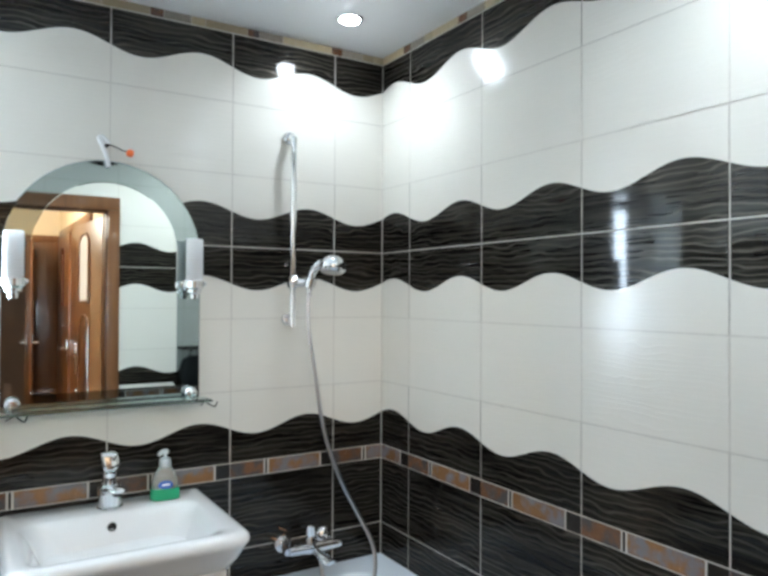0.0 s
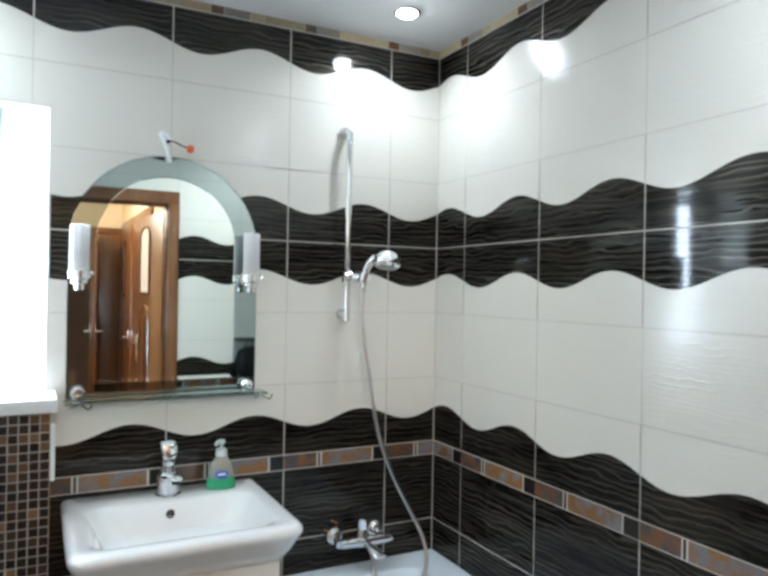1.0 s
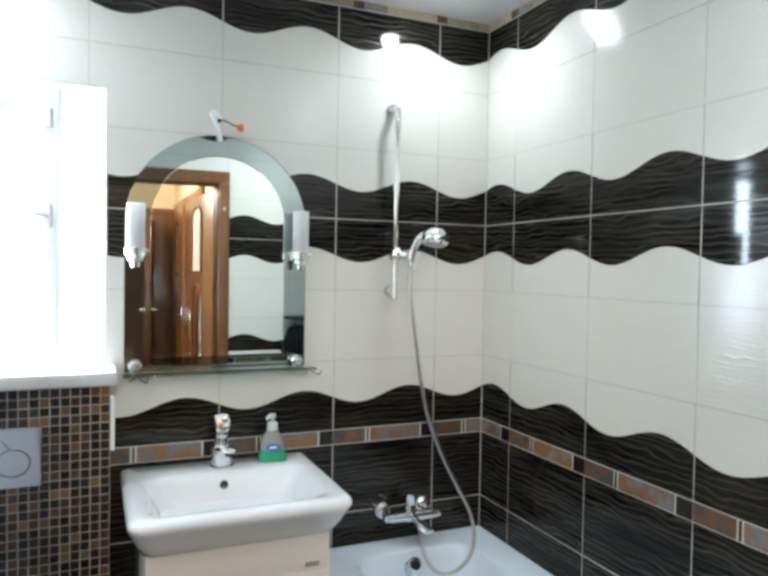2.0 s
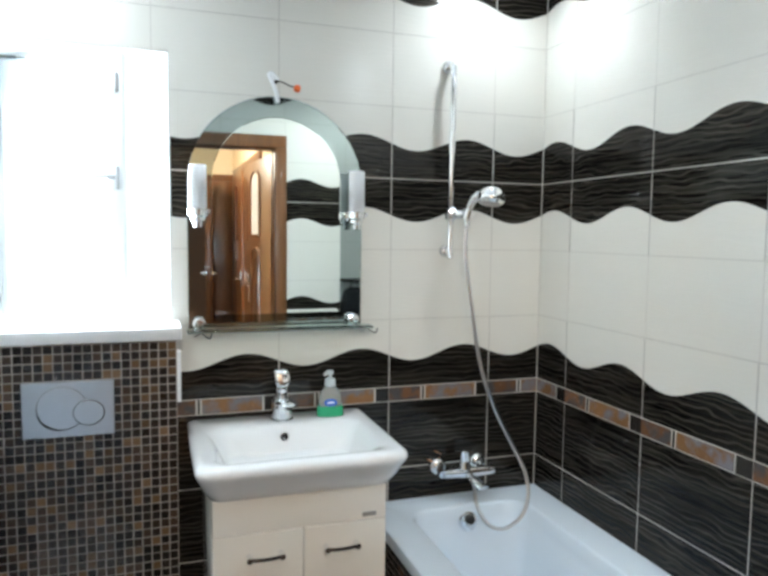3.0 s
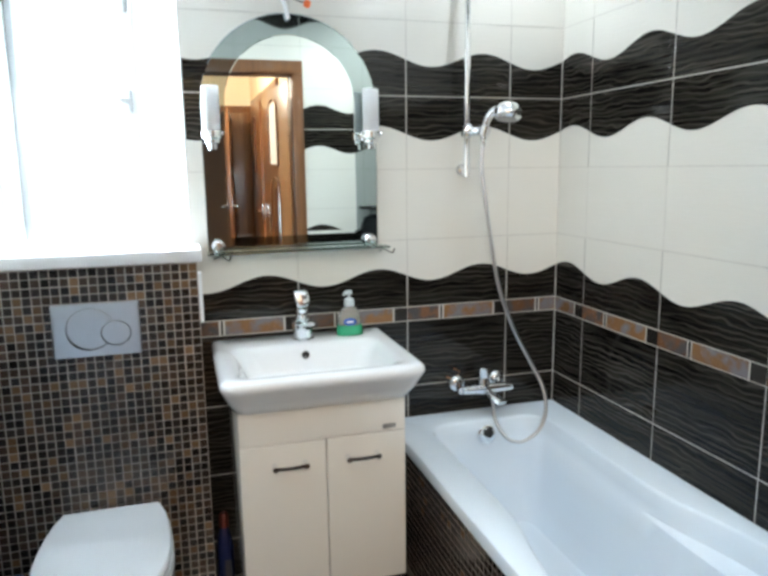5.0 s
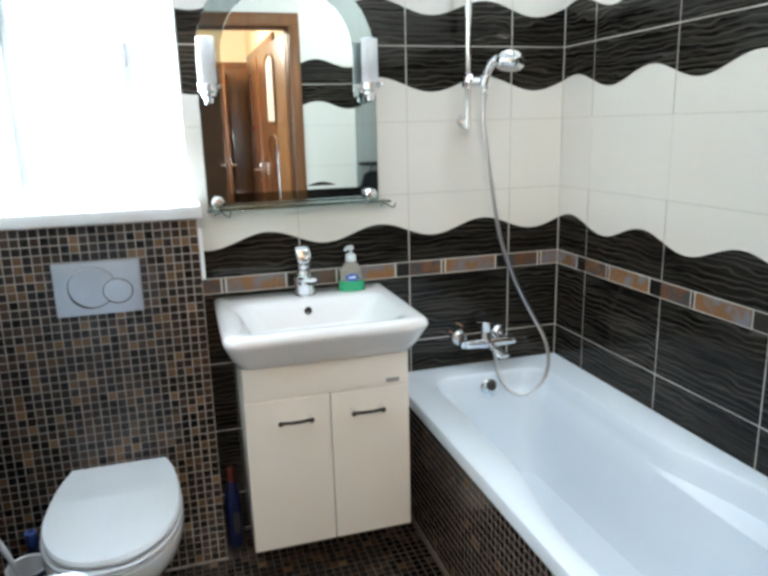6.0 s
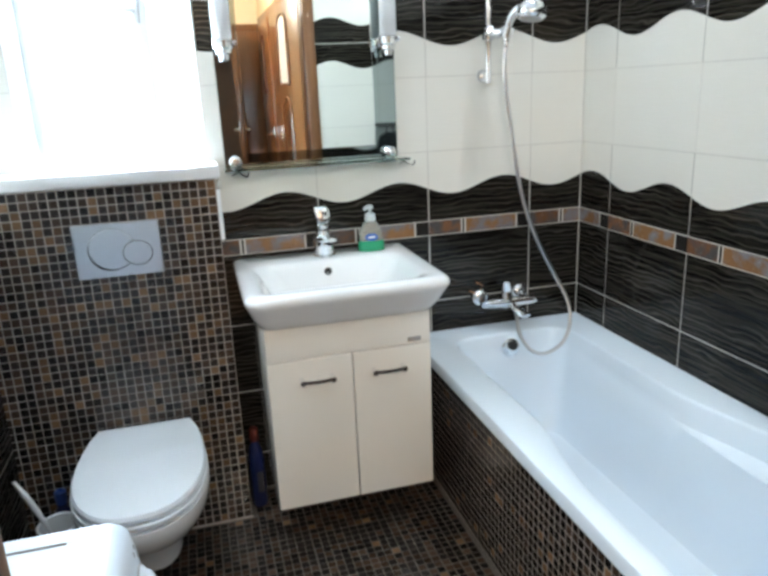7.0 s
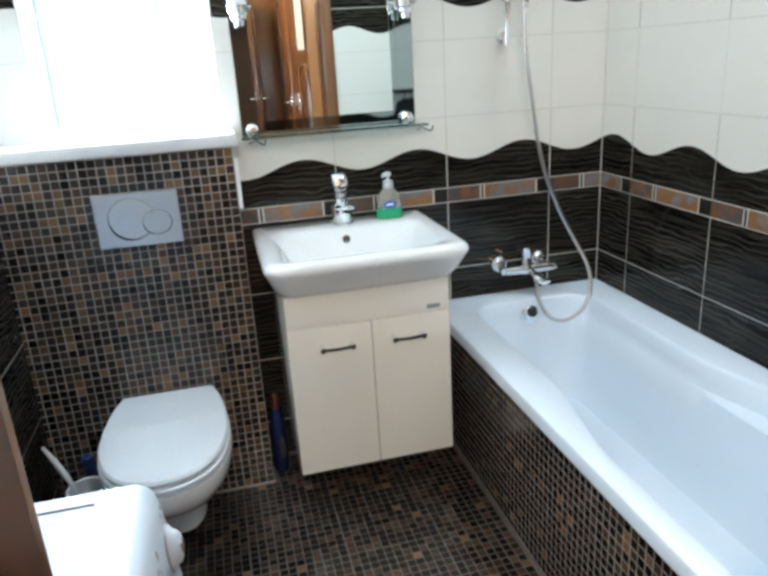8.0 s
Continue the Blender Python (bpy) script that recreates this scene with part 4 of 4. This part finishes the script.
def build_toilet():
    t = thing("toilet", "white wall-hung toilet with its lid closed", "toilet", at=(TX, BOX_Y, 0.06))
    inv = Matrix.Translation(t.location).inverted()

    def put(name, bm, mat, parent=t, label=""):
        bmesh.ops.transform(bm, matrix=inv, verts=bm.verts)
        return part(name, bm, mat, parent, label)

    Y = BOX_Y - 0.002
    put("bowl", loft([d_shape(0.066, 0.07, Y, -0.425, 0.050), d_shape(0.074, 0.076, Y, -0.438, 0.060), d_shape(0.076, 0.078, Y, -0.448, 0.15), d_shape(0.080, 0.08, Y, -0.465, 0.195), d_shape(0.100, 0.09, Y, -0.53, 0.222), d_shape(0.140, 0.115, Y, -0.61, 0.250),
                      d_shape(0.170, 0.135, Y, -0.69, 0.295), d_shape(0.184, 0.143, Y, -0.720, 0.335), d_shape(0.188, 0.146, Y, -0.728, 0.37), d_shape(0.186, 0.145, Y, -0.726, 0.381)]), CERAMIC)
    put("seat", loft([d_shape(0.178, 0.142, -0.205, -0.712, 0.383), d_shape(0.184, 0.147, -0.200, -0.721, 0.387), d_shape(0.185, 0.148, -0.200, -0.722, 0.398), d_shape(0.182, 0.146, -0.203, -0.718, 0.402)]), SEAT_PLASTIC)
    put("lid", loft([d_shape(0.176, 0.138, -0.190, -0.708, 0.404), d_shape(0.181, 0.141, -0.187, -0.714, 0.408), d_shape(0.182, 0.142, -0.186, -0.715, 0.417), d_shape(0.177, 0.138, -0.190, -0.709, 0.425), d_shape(0.15, 0.12, -0.21, -0.68, 0.4285), d_shape(0.08, 0.07, -0.28, -0.58, 0.430)]), SEAT_PLASTIC)
    for x in (-0.075, 0.075):
        put("hinge", tube([(TX + x - 0.02, -0.188, 0.398), (TX + x + 0.02, -0.188, 0.398)], 0.009), CHROME)


build_toilet()


def disc(cx, cz, rx, rz, y0, y1, n=36):
    ring = [(cx + rx * math.cos(2 * math.pi * k / n), cz + rz * math.sin(2 * math.pi * k / n)) for k in range(n)]
    small = [(cx + (x - cx) * 0.94, cz + (z - cz) * 0.94) for x, z in ring]
    return loft([[(x, y0, z) for x, z in ring], [(x, y1 + 0.001, z) for x, z in ring], [(x, y1, z) for x, z in small]])


def build_flush_plate():
    f = thing("flush_plate", "satin chrome dual flush plate with two round buttons", "flush plate", at=(-1.661, BOX_Y, 0.996))
    part("plate", box((-0.123, -0.012, -0.081), (0.123, 0.0, 0.081), 0.003), SATIN, f, smooth=False)
    part("button", disc(-0.018, 0.004, 0.066, 0.062, -0.011, -0.0150), SATIN, f, "large round flush button", smooth=False)
    part("button", disc(0.054, -0.012, 0.041, 0.036, -0.011, -0.0175), SATIN, f, "small round flush button", smooth=False)
    part("groove", tube([(0.054 + 0.0418 * math.cos(radians(a)), -0.0155, -0.012 + 0.0368 * math.sin(radians(a))) for a in range(0, 361, 10)], 0.0014, seg=6), DARK_METAL, f)
    # dark groove line, swollen at lower left to draw the button's shading
    turn = range(20, 330, 10)
    g = tube([(-0.018 + 0.067 * math.cos(radians(a)), -0.0125, 0.004 + 0.063 * math.sin(radians(a))) for a in turn], 0.0, seg=6,
             radii=[0.0006 + 0.0030 * math.exp(-((a - 235) / 38) ** 2) for a in turn])
    part("groove", g, DARK_METAL, f)


build_flush_plate()

# ---- small things on the floor ----
br = thing("toilet_brush", "white toilet brush standing in a blue and white cup", "toilet brush", at=(-1.918, -0.385, 0.0))
part("cup", lathe([(0.001, 0.0), (0.046, 0.0), (0.05, 0.006), (0.056, 0.24), (0.058, 0.245), (0.052, 0.245), (0.046, 0.02), (0.001, 0.02)], (0, 0, 0)), BLUE, br, "dark blue cup")
ring = [[(r * math.cos(2 * math.pi * k / 24), r * math.sin(2 * math.pi * k / 24), z) for k in range(24)] for r, z in ((0.0440, 0.03), (0.0505, 0.246), (0.0560, 0.2495), (0.0585, 0.2460))]
part("liner", loft(ring, cap0=False, cap1=False), PVC, br, "white inside of the cup")
part("handle", tube(spline([(0.010, 0.0, 0.06), (-0.022, -0.004, 0.22), (-0.038, -0.006, 0.28), (-0.060, -0.009, 0.345), (-0.086, -0.012, 0.41)], 4), 0.0, radii=[0.005] * 5 + [0.0055, 0.006, 0.009, 0.007] + [0.0085] * 4 + [0.009, 0.007, 0.006, 0.005]), PVC, br)
part("bristles", lathe([(0.001, 0.022), (0.03, 0.025), (0.034, 0.06), (0.028, 0.10), (0.008, 0.11)], (0.008, 0, 0)), PVC, br)
# body, cap and label carry the shade beside the casing in their colours
bl = thing("cleaner_bottle", "dark blue cleaner bottle with a red cap by the casing", "bottle", at=(-1.322, -0.09, 0.0))
part("body", loft([ellipse(0.024, 0.030, 0.0), ellipse(0.027, 0.033, 0.008), ellipse(0.027, 0.033, 0.18), ellipse(0.022, 0.026, 0.215), ellipse(0.014, 0.014, 0.245), ellipse(0.013, 0.013, 0.255)]), BLUE, bl)
part("cap", lathe([(0.016, 0.250), (0.017, 0.254), (0.015, 0.295), (0.010, 0.302), (0.001, 0.303)], (0, 0, 0)), RED, bl, "red screw cap")
part("label", box((-0.004, -0.0345, 0.06), (0.018, -0.031, 0.140), 0.001), INK, bl, "label darkened with painted-in shade")
b2 = thing("freshener_bottle", "small dark blue bottle behind the toilet brush", "bottle", at=(-1.925, -0.27, 0.0))
part("body", loft([ellipse(0.030, 0.022, 0.0), ellipse(0.033, 0.025, 0.006), ellipse(0.033, 0.025, 0.20), ellipse(0.014, 0.014, 0.235), ellipse(0.013, 0.013, 0.25)]), BLUE, b2)
part("cap", lathe([(0.016, 0.245), (0.018, 0.285), (0.010, 0.290), (0.008, 0.280), (0.001, 0.279)], (0, 0, 0)), BLUE_CAP, b2, "blue cap")

# ---- washing machine ----


def build_washer():
    w = thing("washing_machine", "white front-loading washing machine against the wall", "washing machine", at=(-1.812, -1.682, 0.0))
    part("body", box((-0.24, -0.298, 0.02), (0.225, 0.298, 0.815), 0.012, seg=3), APPLIANCE, w)
    bm = box((-0.245, -0.300, 0.816), (0.215, 0.300, 0.850), 0.012, seg=3)
    top = part("top", bm, APPLIANCE, w)
    part("seam", tube([(-0.23, 0.262, 0.850), (0.165, 0.262, 0.850), (0.186, 0.257, 0.850), (0.192, 0.247, 0.850)], 0.0022, seg=8), GREY_PRINT, top, "grey seam line")
    prof = [(0.17, 0.62), (0.250, 0.62), (0.261, 0.632), (0.263, 0.66), (0.260, 0.70), (0.256, 0.76), (0.250, 0.808), (0.245, 0.832), (0.237, 0.845), (0.224, 0.852), (0.17, 0.852)]
    panel = part("control_panel", loft([[(x, y, z) for x, z in prof] for y in (-0.299, 0.287)] + [[(x - 0.004, 0.296, z - (0.004 if z > 0.84 else 0.0)) for x, z in prof], [(x - 0.010, 0.2995, z - (0.012 if z > 0.84 else 0.0)) for x, z in prof]]), APPLIANCE, w, "rounded control panel")
    n = (0.99, 0.0, 0.10)
    lean = Matrix.Rotation(radians(84), 4, "Y")
    knob = part("knob", lathe([(0.033, 0.0), (0.033, 0.004), (0.026, 0.008), (0.023, 0.014), (0.018, 0.017), (0.001, 0.018)], (0.2555, 0.258, 0.756), n), APPLIANCE, panel)
    for dy in (-0.008, 0.008):
        part("grip", box((-0.008, -0.0018, 0.0), (0.008, 0.0018, 0.002)), GREY_PRINT, knob).matrix_local = Matrix.Translation((0.2732, 0.258 + dy, 0.7580)) @ lean
    part("ring", lathe([(0.033, 0.0), (0.035, 0.001), (0.035, 0.002), (0.033, 0.003)], (0.2555, 0.258, 0.756), n), GREY_PRINT, panel)
    for y, z, ly, lz in ((0.285, 0.795, 0.004, 0.007), (0.279, 0.812, 0.003, 0.004), (0.266, 0.808, 0.003, 0.005), (0.181, 0.806, 0.004, 0.009), (0.173, 0.785, 0.003, 0.006), (0.160, 0.796, 0.006, 0.004), (0.155, 0.775, 0.008, 0.003)):
        bar = part("print", box((-lz * 0.7, -ly * 0.6, -0.001), (lz * 0.7, ly * 0.6, 0.0008)), GREY_PRINT, panel)
        bar.matrix_local = Matrix.Translation((0.2560 - (z - 0.76) * 0.13, y, z)) @ lean
    port = lathe([(0.17, 0.0), (0.175, 0.012), (0.15, 0.03), (0.12, 0.026)], (0.224, 0.0, 0.42), (1, 0, 0))
    door = part("door", port, PVC, w, "white porthole ring")
    part("porthole", lathe([(0.12, 0.020), (0.09, 0.032), (0.001, 0.040)], (0.224, 0.0, 0.42), (1, 0, 0)), GREY_PRINT, door)
    for x in (-0.2, 0.19):
        for y in (-0.26, 0.26):
            part("foot", lathe([(0.022, 0.0), (0.022, 0.012), (0.010, 0.022)], (x, y, 0)), INK, w)


build_washer()

# shelf and dark bag in the corner by the bathtub's foot, seen in the mirror
cs = thing("corner_shelf", "small dark shelf in the corner above the bathtub's foot", "shelf", at=(0, -D, 1.20))
part("board", box((-0.26, 0.003, 0.0), (-0.003, 0.12, 0.018), 0.003), BORDER_BLACK, cs)
bag = thing("toilet_bag", "black fabric bag hanging below the corner shelf", "bag", at=(-0.17, -D + 0.06, 0.98))
part("body", loft([ellipse(0.06, 0.03, 0.0), ellipse(0.085, 0.045, 0.03), ellipse(0.09, 0.05, 0.10), ellipse(0.07, 0.04, 0.16), ellipse(0.03, 0.02, 0.18)]), BLACK, bag)
part("strap", tube([(-0.03, 0, 0.17), (-0.015, 0, 0.219), (0.015, 0, 0.219), (0.03, 0, 0.17)], 0.004, seg=8), BLACK, bag)

# ---- wall tiles ----
WAVE = 0.0252
ROWS = [(0.0, 0.148, "d"), (0.148, 0.40, "d"), (0.40, 0.652, "d"), (0.652, 0.904, "d"), (0.956, 1.206, 1.078), (1.206, 1.458, "w"), (1.458, 1.71, -1.583),
        (1.71, 1.962, 1.836), (1.962, 2.214, "w"), (2.214, 2.457, -2.340)]
tile_meshes = {}


def tile_mesh(kind, v0, v1, u0, u1, f0, f1):
    """A glazed tile in its wall's plane: u along, v up, thickness towards the room. f0, f1: where its ends lie on the wave."""
    key = (kind, round(v0, 3), round(v1, 3), round(u1 - u0, 3), round(f0, 3))
    if key in tile_meshes:
        return tile_meshes[key]
    bm = bmesh.new()
    w, T = u1 - u0, 0.0010
    n = 1 if isinstance(kind, str) else max(4, int(w / 0.012))
    us = [w * i / n for i in range(n + 1)]

    def z_wave(u):
        f = f0 + (f1 - f0) * u / w
        return min(max(abs(kind) - WAVE * math.sin(2 * math.pi * f + 0.11), v0 + 0.0005), v1 - 0.0005)

    low = [bm.verts.new((u, T, v0)) for u in us]
    high = [bm.verts.new((u, T, v1)) for u in us]
    mid = None if isinstance(kind, str) else [bm.verts.new((u, T, z_wave(u))) for u in us]
    for i in range(n):
        if mid is None:
            f = bm.faces.new((low[i], low[i + 1], high[i + 1], high[i]))
            f.material_index = 1 if kind == "d" else 0
        else:
            a = bm.faces.new((low[i], low[i + 1], mid[i + 1], mid[i]))
            b = bm.faces.new((mid[i], mid[i + 1], high[i + 1], high[i]))
            a.material_index, b.material_index = (1, 0) if kind > 0 else (0, 1)
    B = [bm.verts.new((u, -0.001, v)) for u, v in ((0, v0), (w, v0), (w, v1), (0, v1))]
    sides = [(low, B[0], B[1]), (high[::-1], B[2], B[3])]
    for edge, a, b in sides:
        bm.faces.new([a, b] + edge[::-1]).material_index = 0 if kind == "w" else 1
    right = [low[-1]] + ([mid[-1]] if mid else []) + [high[-1]]
    left = [high[0]] + ([mid[0]] if mid else []) + [low[0]]
    for edge, a, b in ((right, B[1], B[2]), (left, B[3], B[0])):
        bm.faces.new([a, b] + edge[::-1]).material_index = 0 if kind == "w" else 1
    me = bpy.data.meshes.new("tile")
    bmesh.ops.recalc_face_normals(bm, faces=bm.faces)
    bm.to_mesh(me)
    bm.free()
    me.materials.append(TILE_WHITE)
    me.materials.append(TILE_DARK)
    tile_meshes[key] = me
    return me


def subtract(rect, hole):
    """The up to four rectangles of rect that lie outside hole."""
    u0, u1, v0, v1 = rect
    a0, a1, b0, b1 = hole
    if a1 <= u0 or a0 >= u1 or b1 <= v0 or b0 >= v1:
        return [rect]
    out = []
    if a0 > u0:
        out.append((u0, a0, v0, v1))
    if a1 < u1:
        out.append((a1, u1, v0, v1))
    m0, m1 = max(u0, a0), min(u1, a1)
    if b0 > v0:
        out.append((m0, m1, v0, b0))
    if b1 < v1:
        out.append((m0, m1, b1, v1))
    return out


def tile_wall(wall, at, turn, joints, holes, pitch):
    """Lays the rows on a wall: at is its left lower end as seen from inside, joints the distances of the upright joints, ends included."""
    base = at @ Matrix.Rotation(radians(turn), 4, "Z")
    for i, (a, b) in enumerate(zip(joints, joints[1:])):
        f_start = 1 - (b - a) / pitch if i == 0 else 0.0
        for v0, v1, kind in ROWS:
            rects = [(a, b, v0, v1)]
            for hole in holes:
                rects = [s for r in rects for s in subtract(r, hole)]
            for u0, u1, w0, w1 in rects:
                if u1 - u0 < 0.008 or w1 - w0 < 0.008:
                    continue
                g0 = GAP if u0 in (a, b) else 0.0
                g1 = GAP if u1 in (a, b) else 0.0
                h0 = GAP if w0 == v0 else 0.0
                h1 = GAP if w1 == v1 else 0.0
                fa, fb = f_start + (u0 + g0 - a) / pitch, f_start + (u1 - g1 - a) / pitch
                ob = new("tile", tile_mesh(kind, w0 + h0, w1 - h1, u0 + g0, u1 - g1, fa, fb))
                ob.parent = wall
                ob.matrix_world = base @ Matrix.Translation((u0 + g0, 0, 0)) @ Matrix.Diagonal((1, -1, 1, 1))
        # the slate border: a dark piece, a thin stop, a rust piece, a black stop
        for p0, p1, mat in ((0.0, 0.31, BORDER_DUSK), (0.322, 0.345, BORDER_BLACK), (0.357, 0.86, BORDER_RUST), (0.872, 1.0, BORDER_BLACK)):
            q0, q1 = max(p0, f_start), min(p1, f_start + (b - a) / pitch)
            if q1 - q0 < 0.012:
                continue
            border_piece(wall, base, a + (q0 - f_start) * pitch + 0.001, a + (q1 - f_start) * pitch - 0.001, 0.9055, 0.9545, mat, holes)
    # the thin strip under the ceiling
    u = 0.0
    k = 0
    while u < joints[-1] - 0.02:
        step = (0.15, 0.045, 0.09, 0.05)[k % 4]
        mat = (BORDER_GOLD, BORDER_DUSK, BORDER_GREY, BORDER_GOLD)[k % 4]
        border_piece(wall, base, u + 0.001, min(u + step, joints[-1]) - 0.001, 2.4590, CEIL - 0.001, mat, [])
        u += step
        k += 1


def border_piece(wall, base, u0, u1, v0, v1, mat, holes):
    for hole in holes:
        if u0 < hole[1] and u1 > hole[0] and v0 < hole[3] and v1 > hole[2]:
            if u0 < hole[0] - 0.01:
                u1 = hole[0]
            elif u1 > hole[1] + 0.01:
                u0 = hole[1]
            else:
                return
    key = ("b", round(u1 - u0, 3), round(v0, 3), mat.name)
    if key not in tile_meshes:
        bm = box((0, -0.001, v0), (u1 - u0, 0.0020, v1))
        me = bpy.data.meshes.new("border_piece")
        bm.to_mesh(me)
        bm.free()
        me.materials.append(mat)
        tile_meshes[key] = me
    ob = new("border_tile", tile_meshes[key])
    ob.parent = wall
    ob.matrix_world = base @ Matrix.Translation((u0, 0, 0)) @ Matrix.Diagonal((1, -1, 1, 1))


tile_wall(wall_north, pose(-W, 0.0, 0), 0, [0, W - 1.823, W - 1.421, W - 1.019, W - 0.617, W - 0.215, W], [(W + WIN_L - 0.002, W + WIN_R + 0.002, 1.1, WIN_TOP + 0.002), (-1, W + BOX_X - 0.002, -1, 1.19)], 0.402)
tile_wall(wall_east, pose(0, 0, 0), -90, [0, 0.195, 0.608, 1.022, 1.435, 1.848, D], [(-1, 1.70, -1, 0.46)], 0.413)
tile_wall(wall_south, pose(0, -D, 0), 180, [0, 0.22, 0.622, 1.024, 1.426, 1.828, W], [(-DOOR_R - 0.008, -DOOR_L + 0.008, -1, DOOR_H + 0.008)], 0.402)
tile_wall(wall_west, pose(-W, -D, 0), 90, [0, 0.30, 0.702, 1.104, 1.506, 1.908, D], [(D + BOX_Y - 0.002, D + 1, -1, 1.19)], 0.402)

# ---- mosaics ----
PITCH, PIECE = 0.0262, 0.0230


def mosaic_mesh(mat):
    bm = bmesh.new()
    h = PIECE / 2
    rings = [[(-h, -h), (h, -h), (h, h), (-h, h)]]
    loft([[(x, y, -0.001) for x, y in rings[0]], [(x, y, 0.0010) for x, y in rings[0]], [(x * 0.93, y * 0.93, 0.0015) for x, y in rings[0]]], bm, cap0=False)
    bmesh.ops.recalc_face_normals(bm, faces=bm.faces)
    me = bpy.data.meshes.new("mosaic_piece")
    bm.to_mesh(me)
    bm.free()
    me.materials.append(mat)
    return me


MOSAIC_MESH = [mosaic_mesh(m) for m in MOSAIC]


def mosaic(owner, at, nu, nv, single, shares, skip=None, sheet=0):
    """Lays nu by nv pieces in the xy plane of the pose at. single(i, j): is this one of the pieces told apart? The rest is one mesh."""
    verts, faces, mats = [], [], []
    h = PIECE / 2
    local = owner.matrix_world.inverted() @ at
    for i in range(nu):
        for j in range(nv):
            u, v = (i + 0.5) * PITCH, (j + 0.5) * PITCH
            if sheet:
                u, v = u + 0.0015 * (i // sheet), v + 0.0015 * (j // sheet)
            r = random.random()
            k = 0 if r < shares[0] else 1 if r < shares[0] + shares[1] else 2
            du, dv, tilt = random.gauss(0, 0.0003), random.gauss(0, 0.0003), random.gauss(0, 0.012)
            if skip and skip(u, v):
                continue
            if single(i, j):
                ob = new("mosaic_piece", MOSAIC_MESH[k])
                ob.parent = owner
                ob.matrix_world = at @ pose(u + du, v + dv, 0, math.degrees(tilt) * 0.6, math.degrees(tilt) * 0.4, 0)
                continue
            base = len(verts)
            for s, z in ((1.0, -0.001), (1.0, 0.0010), (0.93, 0.0015)):
                for x, y in ((-h, -h), (h, -h), (h, h), (-h, h)):
                    verts.append(local @ Vector((u + du + x * s, v + dv + y * s, z + tilt * x * 0.7)))
            for q in range(4):
                p = (q + 1) % 4
                faces.append((base + q, base + p, base + 4 + p, base + 4 + q))
                faces.append((base + 4 + q, base + 4 + p, base + 8 + p, base + 8 + q))
            faces.append((base + 8, base + 9, base + 10, base + 11))
            mats += [k] * 9
    me = bpy.data.meshes.new("mosaic_field")
    me.from_pydata(verts, [], faces)
    for m in MOSAIC:
        me.materials.append(m)
    me.polygons.foreach_set("material_index", mats)
    ob = new("mosaic_field", me)
    ob.parent = owner
    tagged(ob, kind="stuff")


# casing front: faces the room
mosaic(casing_box, Matrix.Translation((-W - 0.0127, BOX_Y, 0.004)) @ Matrix.Rotation(radians(90), 4, "X"), 27, 45, lambda i, j: i >= 10 and 28 <= j < 45, (0.60, 0.26))
# bathtub panel: faces the toilet
mosaic(bath_panel, Matrix.Translation((-0.6688, -0.004, 0.004)) @ Matrix.Rotation(radians(-90), 4, "Z") @ Matrix.Rotation(radians(90), 4, "X"), 64, 18, lambda i, j: 14 <= i < 31, (0.68, 0.27))
# floor
mosaic(floor, Matrix.Translation((-W + 0.004, -D + 0.004, -0.0015)), 53, 78, lambda i, j: 26 <= i < 43 and 48 <= j < 66, (0.62, 0.355), sheet=11,
       skip=lambda u, v: (v > D + BOX_Y - 0.012 and u < W + BOX_X + 0.01) or (u > W - 0.675 - 0.012))
